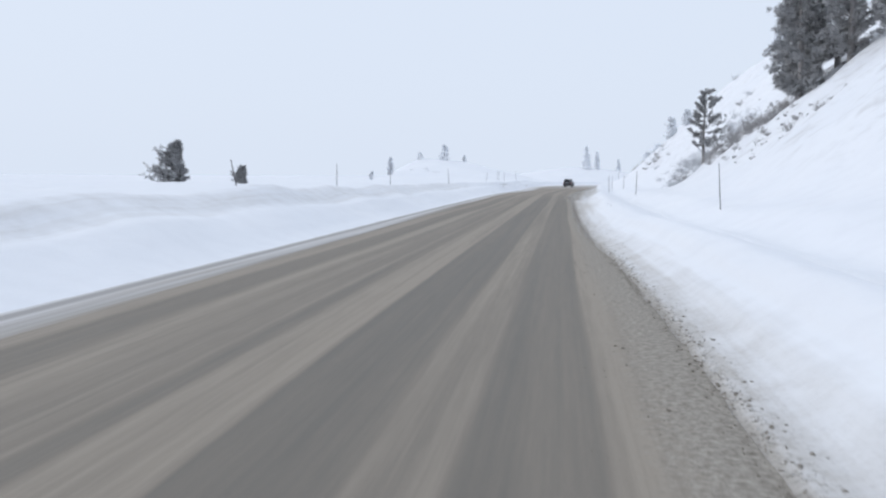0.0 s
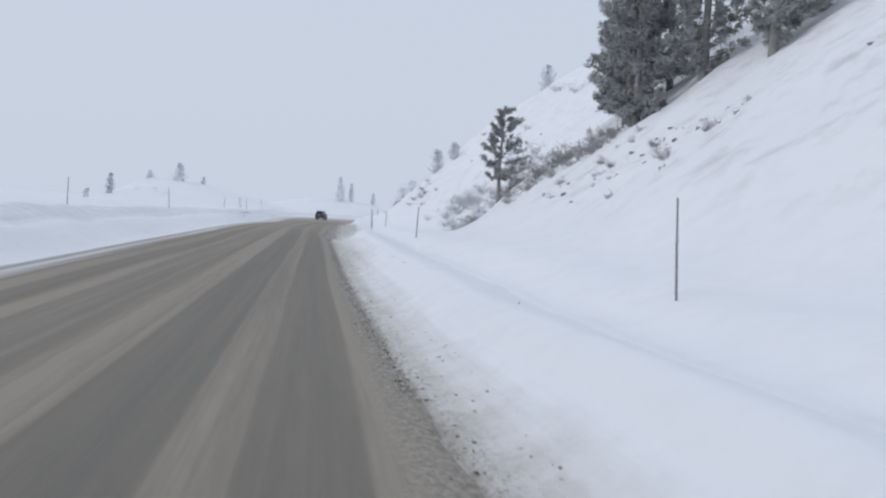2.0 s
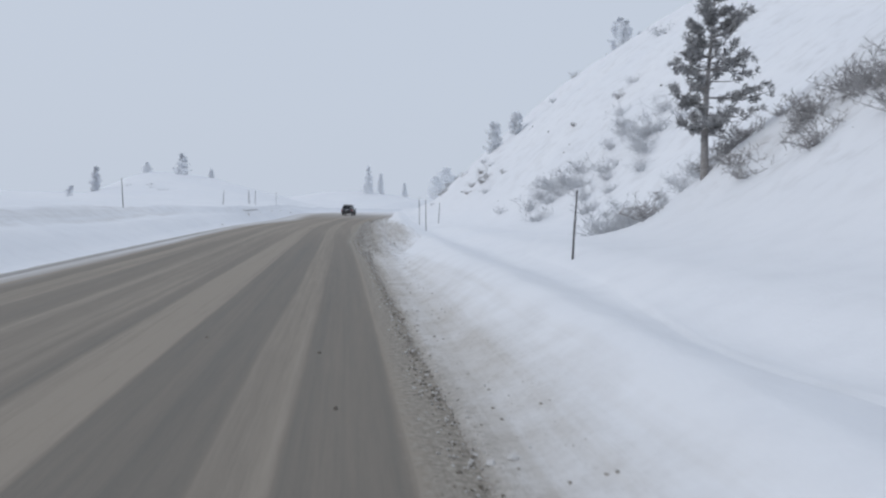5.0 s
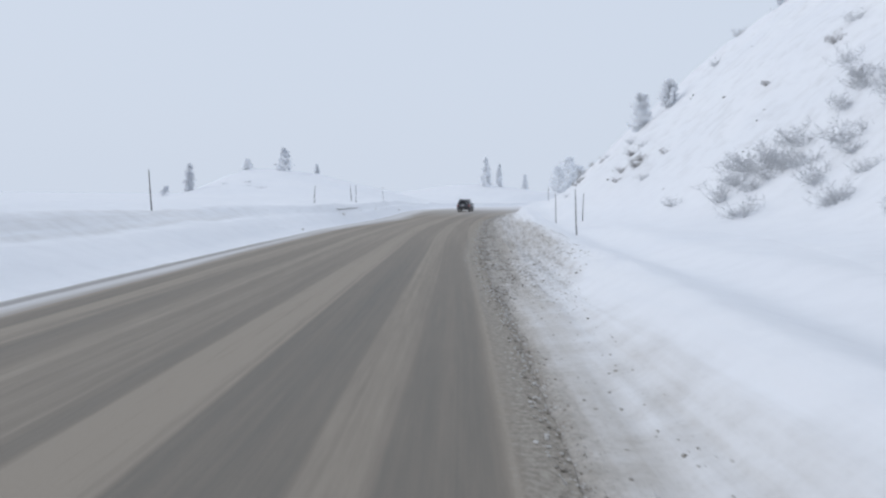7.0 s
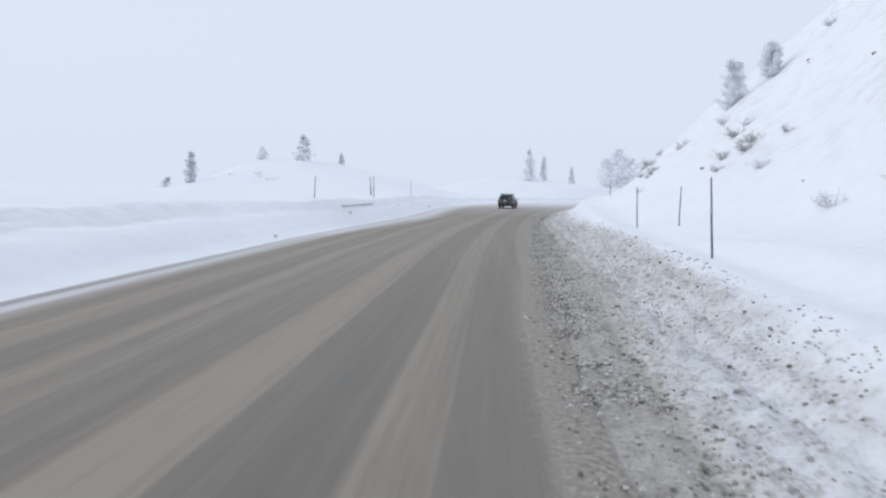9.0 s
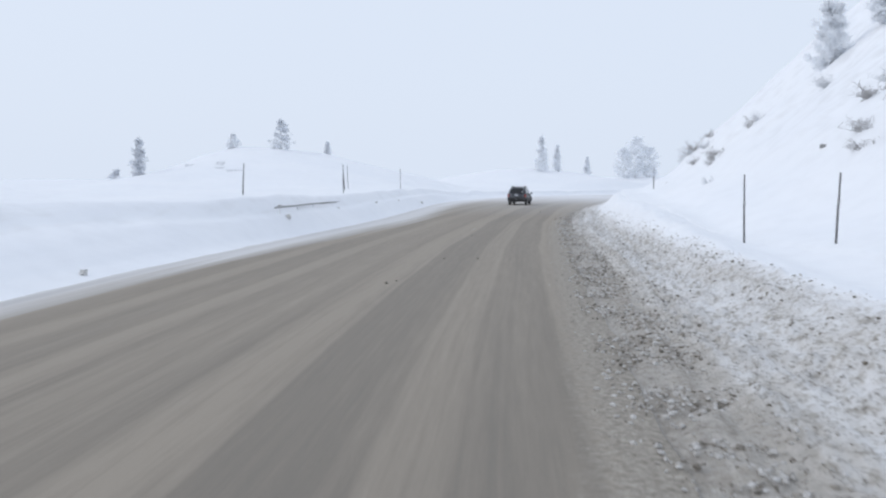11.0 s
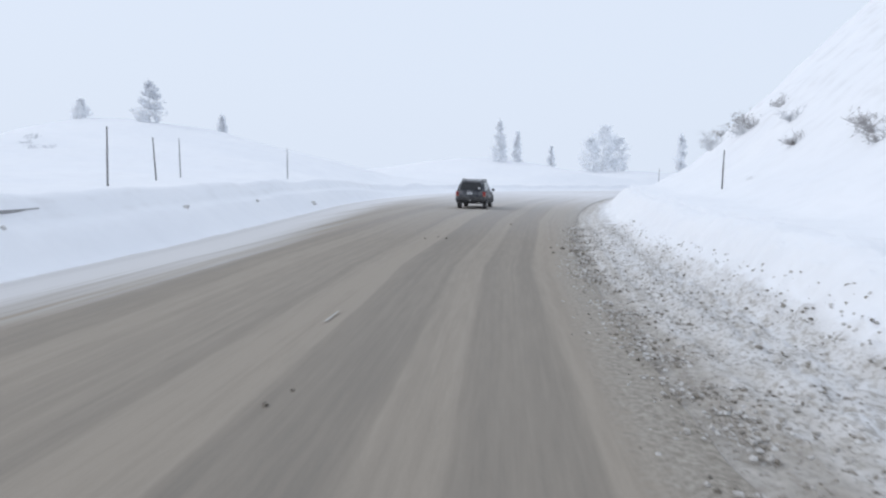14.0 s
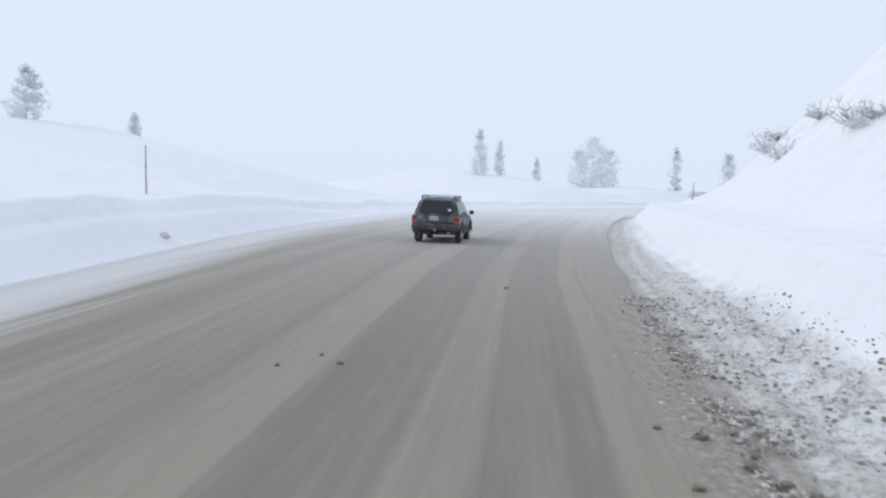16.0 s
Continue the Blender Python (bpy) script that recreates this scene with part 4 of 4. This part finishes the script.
                for q in ((0, 1, 5, 4), (2, 6, 7, 3), (1, 3, 7, 5), (0, 4, 6, 2)):
                    bm.faces.new([a[k] for k in q])
            part("arch_flare", bm, CLAD, root)
            wheel(root, s * 0.775, y, 0.36, 0.235)
    for y in (-1.35, -0.25):
        box_part("cross_bar", STEEL, root, -0.66, 0.66, y - 0.035, y + 0.035, 1.775, 1.803, bev=0.01, label="silvery roof cross bar")
    h0, y0, _ = top(1.12)
    h1, y1, _ = top(1.60)
    pane = panel("rear_window", [(-h0 + 0.15, y0 - 0.012, 1.12), (h0 - 0.15, y0 - 0.012, 1.12), (h1 - 0.13, y1 - 0.012, 1.60), (-h1 + 0.13, y1 - 0.012, 1.60)], 0.008, TINT, root, "dark tinted rear window", 0.06)
    panel("sticker", [(0.44, y0 + 0.018, 1.17), (0.56, y0 + 0.018, 1.17), (0.56, y0 + 0.062, 1.29), (0.44, y0 + 0.062, 1.29)], 0.01, PLATE, pane, "small pale round-cornered sticker", 0.04)
    box_part("wiper_arm", CLAD, root, -0.02, 0.42, y0 + 0.0, y0 + 0.03, 1.125, 1.14, bev=0.004)
    box_part("rear_bumper", CLAD, root, -0.90, 0.90, -2.36, -2.08, 0.48, 0.73, bev=0.05)
    box_part("tow_hook", STEEL, root, -0.04, 0.04, -2.40, -2.2, 0.46, 0.53, bev=0.01)
    box_part("tailgate_seam", CLAD, root, -0.70, 0.70, -2.247, -2.22, 0.775, 0.787, bev=0)
    plate = box_part("number_plate", PLATE, root, -0.22, 0.10, -2.262, -2.235, 0.86, 1.0, bev=0.006)
    for i in range(5):
        box_part("plate_bar", INK, plate, -0.19 + i * 0.055, -0.155 + i * 0.055, -2.266, -2.26, 0.895, 0.96, bev=0)
    box_part("exhaust_pipe", STEEL, root, 0.45, 0.52, -2.3, -1.9, 0.36, 0.42, bev=0.02)
    box_part("under_tray", CLAD, root, -0.72, 0.72, -1.9, 1.9, 0.30, 0.46, bev=0.03)
    w0, w1 = top(1.08), top(1.60)
    panel("windscreen", [(w0[0] - 0.14, w0[2] + 0.012, 1.08), (-w0[0] + 0.14, w0[2] + 0.012, 1.08), (-w1[0] + 0.12, w1[2] + 0.012, 1.60), (w1[0] - 0.12, w1[2] + 0.012, 1.60)], 0.006, TINT, root)
    box_part("front_bumper", CLAD, root, -0.87, 0.87, 2.12, 2.36, 0.42, 0.66, bev=0.05)
    for s in (1, -1):
        box_part("headlight", PLATE, root, *sorted((s * 0.52, s * 0.80)), 2.2, 2.30, 0.70, 0.84, bev=0.03)
    loft("roof_snow", [[(x * 0.985, y, 1.742 + 0.0 * x) for x, y, _ in slab(1.735, 0.34)], [(x * 0.9, y * 0.95 - 0.03, 1.765) for x, y, _ in slab(1.735, 0.40)]], ROOF_SNOW, root, "thin film of snow")
    return root


suv(pose(2.05, 191.9, climb(190) + 0.01, 0, 0, -9.0))


def lorry(m):
    root = thing("box_truck", m, "grey box truck paled by haze and road snow seen from behind", "truck")
    cargo = box_part("cargo_box", CAKED_HAZE, root, -1.22, 1.22, -3.6, 1.6, 0.95, 3.35, bev=0.05)
    for s in (-1, 1):
        box_part("rear_door", CAKED_HAZE, cargo, *sorted((s * 0.02, s * 1.14)), -3.65, -3.6, 1.05, 3.22, bev=0.02)
        box_part("door_bar", CAKED_HAZE_DARK, cargo, *sorted((s * 0.26, s * 0.30)), -3.68, -3.64, 1.08, 3.18, bev=0.01)
        box_part("tail_light", RED, root, *sorted((s * 0.85, s * 1.1)), -3.68, -3.6, 0.72, 0.86, bev=0.02)
        box_part("mud_flap", CAKED_HAZE_DARK, root, *sorted((s * 0.62, s * 1.18)), -2.95, -2.92, 0.18, 0.85, bev=0.01)
        for y in (-2.2, 2.6):
            wheel(root, s * 0.98, y, 0.48, 0.4)
    box_part("chassis", CAKED_HAZE_DARK, root, -0.5, 0.5, -3.5, 3.2, 0.62, 0.95, bev=0.03)
    box_part("rear_bumper", CAKED_HAZE_DARK, root, -1.15, 1.15, -3.66, -3.5, 0.48, 0.62, bev=0.03)
    cab_body = box_part("cab", CAKED_HAZE, root, -1.1, 1.1, 1.75, 3.55, 0.7, 2.65, bev=0.15)
    box_part("windscreen", TINT, cab_body, -0.95, 0.95, 3.54, 3.57, 1.6, 2.4, bev=0.01)
    for s in (-1, 1):
        box_part("side_window", TINT, cab_body, *sorted((s * 1.09, s * 1.115)), 2.3, 3.2, 1.65, 2.35, bev=0.008)
        box_part("wing_mirror", CAKED_HAZE_DARK, cab_body, *sorted((s * 1.2, s * 1.36)), 3.1, 3.2, 1.7, 2.3, bev=0.02)
    return root


lorry(pose(50.0, 312.0, climb(312), 0, 0, -31.0))


# ---- broken slush along the verge ----
def broken_slush():
    rnd = random.Random(77)
    phi = (1 + 5 ** 0.5) / 2
    base = [Vector(p).normalized() for p in ((-1, phi, 0), (1, phi, 0), (-1, -phi, 0), (1, -phi, 0), (0, -1, phi), (0, 1, phi), (0, -1, -phi), (0, 1, -phi), (phi, 0, -1), (phi, 0, 1), (-phi, 0, -1), (-phi, 0, 1))]
    tri = ((0, 11, 5), (0, 5, 1), (0, 1, 7), (0, 7, 10), (0, 10, 11), (1, 5, 9), (5, 11, 4), (11, 10, 2), (10, 7, 6), (7, 1, 8), (3, 9, 4), (3, 4, 2), (3, 2, 6), (3, 6, 8), (3, 8, 9), (4, 9, 5), (2, 4, 11), (6, 2, 10), (8, 6, 7), (9, 8, 1))
    for name, material, count, label in (("snow_crumbs", CHUNK, 60000, "broken crumbs of dirty slush along the road edge"), ("grit", GRIT, 14000, "dark grit and gravel thrown on to the snowy verge")):
        v, f = [], []
        for _ in range(count):
            y = rnd.uniform(4, 176)
            wide = ease(85, 101, y)
            if rnd.random() > 0.14 + 0.86 * max(wide, 0.6 * (1 - ease(22, 30, y))):
                continue
            gap = bank_gap(y)
            near = 1 - ease(22, 34, y)
            u = rnd.gauss(0.02, 0.11 + 0.2 * wide) if rnd.random() < 0.75 - 0.45 * wide else rnd.uniform(-0.3 - 1.1 * near, gap + 0.2 - 0.5 * near)
            if wide > 0.5 and rnd.random() < 0.85:
                u = rnd.uniform(-0.3, lumps_wide(y) + 0.6) if rnd.random() < 0.6 else rnd.gauss(dirt_wide(y) * 0.6, 0.35)
            if near > 0.1 and u < 0.15 and name == "snow_crumbs":
                continue
            x = edge_right(y) + u
            if wide > 0.5 and wavy(x, y, 0.9, 41.0) + 0.5 * wavy(x, y, 2.6, 42.0) < rnd.uniform(-0.35, 0.35):
                continue
            s = min(0.036, 0.0125 * math.exp(rnd.gauss(0, 0.55)) * (1.4 if name == "snow_crumbs" else 0.8)) * (0.7 + 0.3 * wide)
            z = max(high(x, y), climb(y)) + 0.1 * s
            k = len(v)
            for p in base:
                q = s * rnd.uniform(0.65, 1.3)
                v.append((x + p.x * q * 1.1, y + p.y * q * 1.1, z + p.z * q * 0.75))
            f += [(a + k, b + k, c + k) for a, b, c in tri]
        ob = part_of(name, v, f, material, None)
        tagged(ob, label, "slush" if name == "snow_crumbs" else "gravel", kind="stuff")


broken_slush()
rnd = random.Random(15)
for i in range(44):
    y = rnd.uniform(8, 172)
    if y < 85 and rnd.random() < 0.5:
        continue
    x = edge_right(y) + (rnd.uniform(0.1, bank_gap(y)) if y > 85 else rnd.uniform(0.05, 0.5))
    s = rnd.uniform(0.03, 0.055)
    rock(400 + i, s, on_snow(x, y, -0.2 * s, i * 53), "clod of grey refrozen slush on the verge", "slush clods", CHUNK, "slush_clod", "slush clod")

# frozen clods lying on the carriageway
for i, (x, y, s) in enumerate(((3.31, 176.6, 0.09), (3.91, 165.9, 0.08), (0.5, 168.4, 0.08), (0.2, 168.9, 0.05), (-0.26, 168.2, 0.06), (4.25, 165.6, 0.13), (4.4, 164.75, 0.12), (4.55, 164.3, 0.11), (4.66, 164.05, 0.10), (4.58, 165.1, 0.08), (3.8, 164.2, 0.09), (-2.37, 127.4, 0.07), (-2.2, 127.9, 0.05),
                               (-0.45, 134.3, 0.06), (0.54, 134.3, 0.05), (-1.5, 134.2, 0.05), (-1.05, 146.5, 0.06), (-0.9, 147.1, 0.04), (-0.31, 64.8, 0.05), (-0.06, 61.2, 0.05), (-2.18, 66.1, 0.05))):
    s *= 0.6
    rock(500 + i, s, pose(x, y, climb(y) + 0.3 * s, 0, 0, i * 71), "dark frozen mud clod on the slushy road", "mud clods", MUD, "mud_clod", "mud clod")

# the one lane dash that the traffic has laid bare
bm = bmesh.new()
bmesh.ops.create_grid(bm, x_segments=2, y_segments=14, size=0.5)
for p in bm.verts:
    p.co = Vector((p.co.x * (0.045 + 0.03 * noise.noise(Vector((p.co.x * 9, p.co.y * 7, 1)))) - 1.15 + 0.06 * p.co.y, 151.7 + p.co.y * 1.0, 0.024))
tagged(part("lane_marking", bm, PAINT_WHITE, None), "worn white lane dash showing through the slush", "road marking", kind="structure")
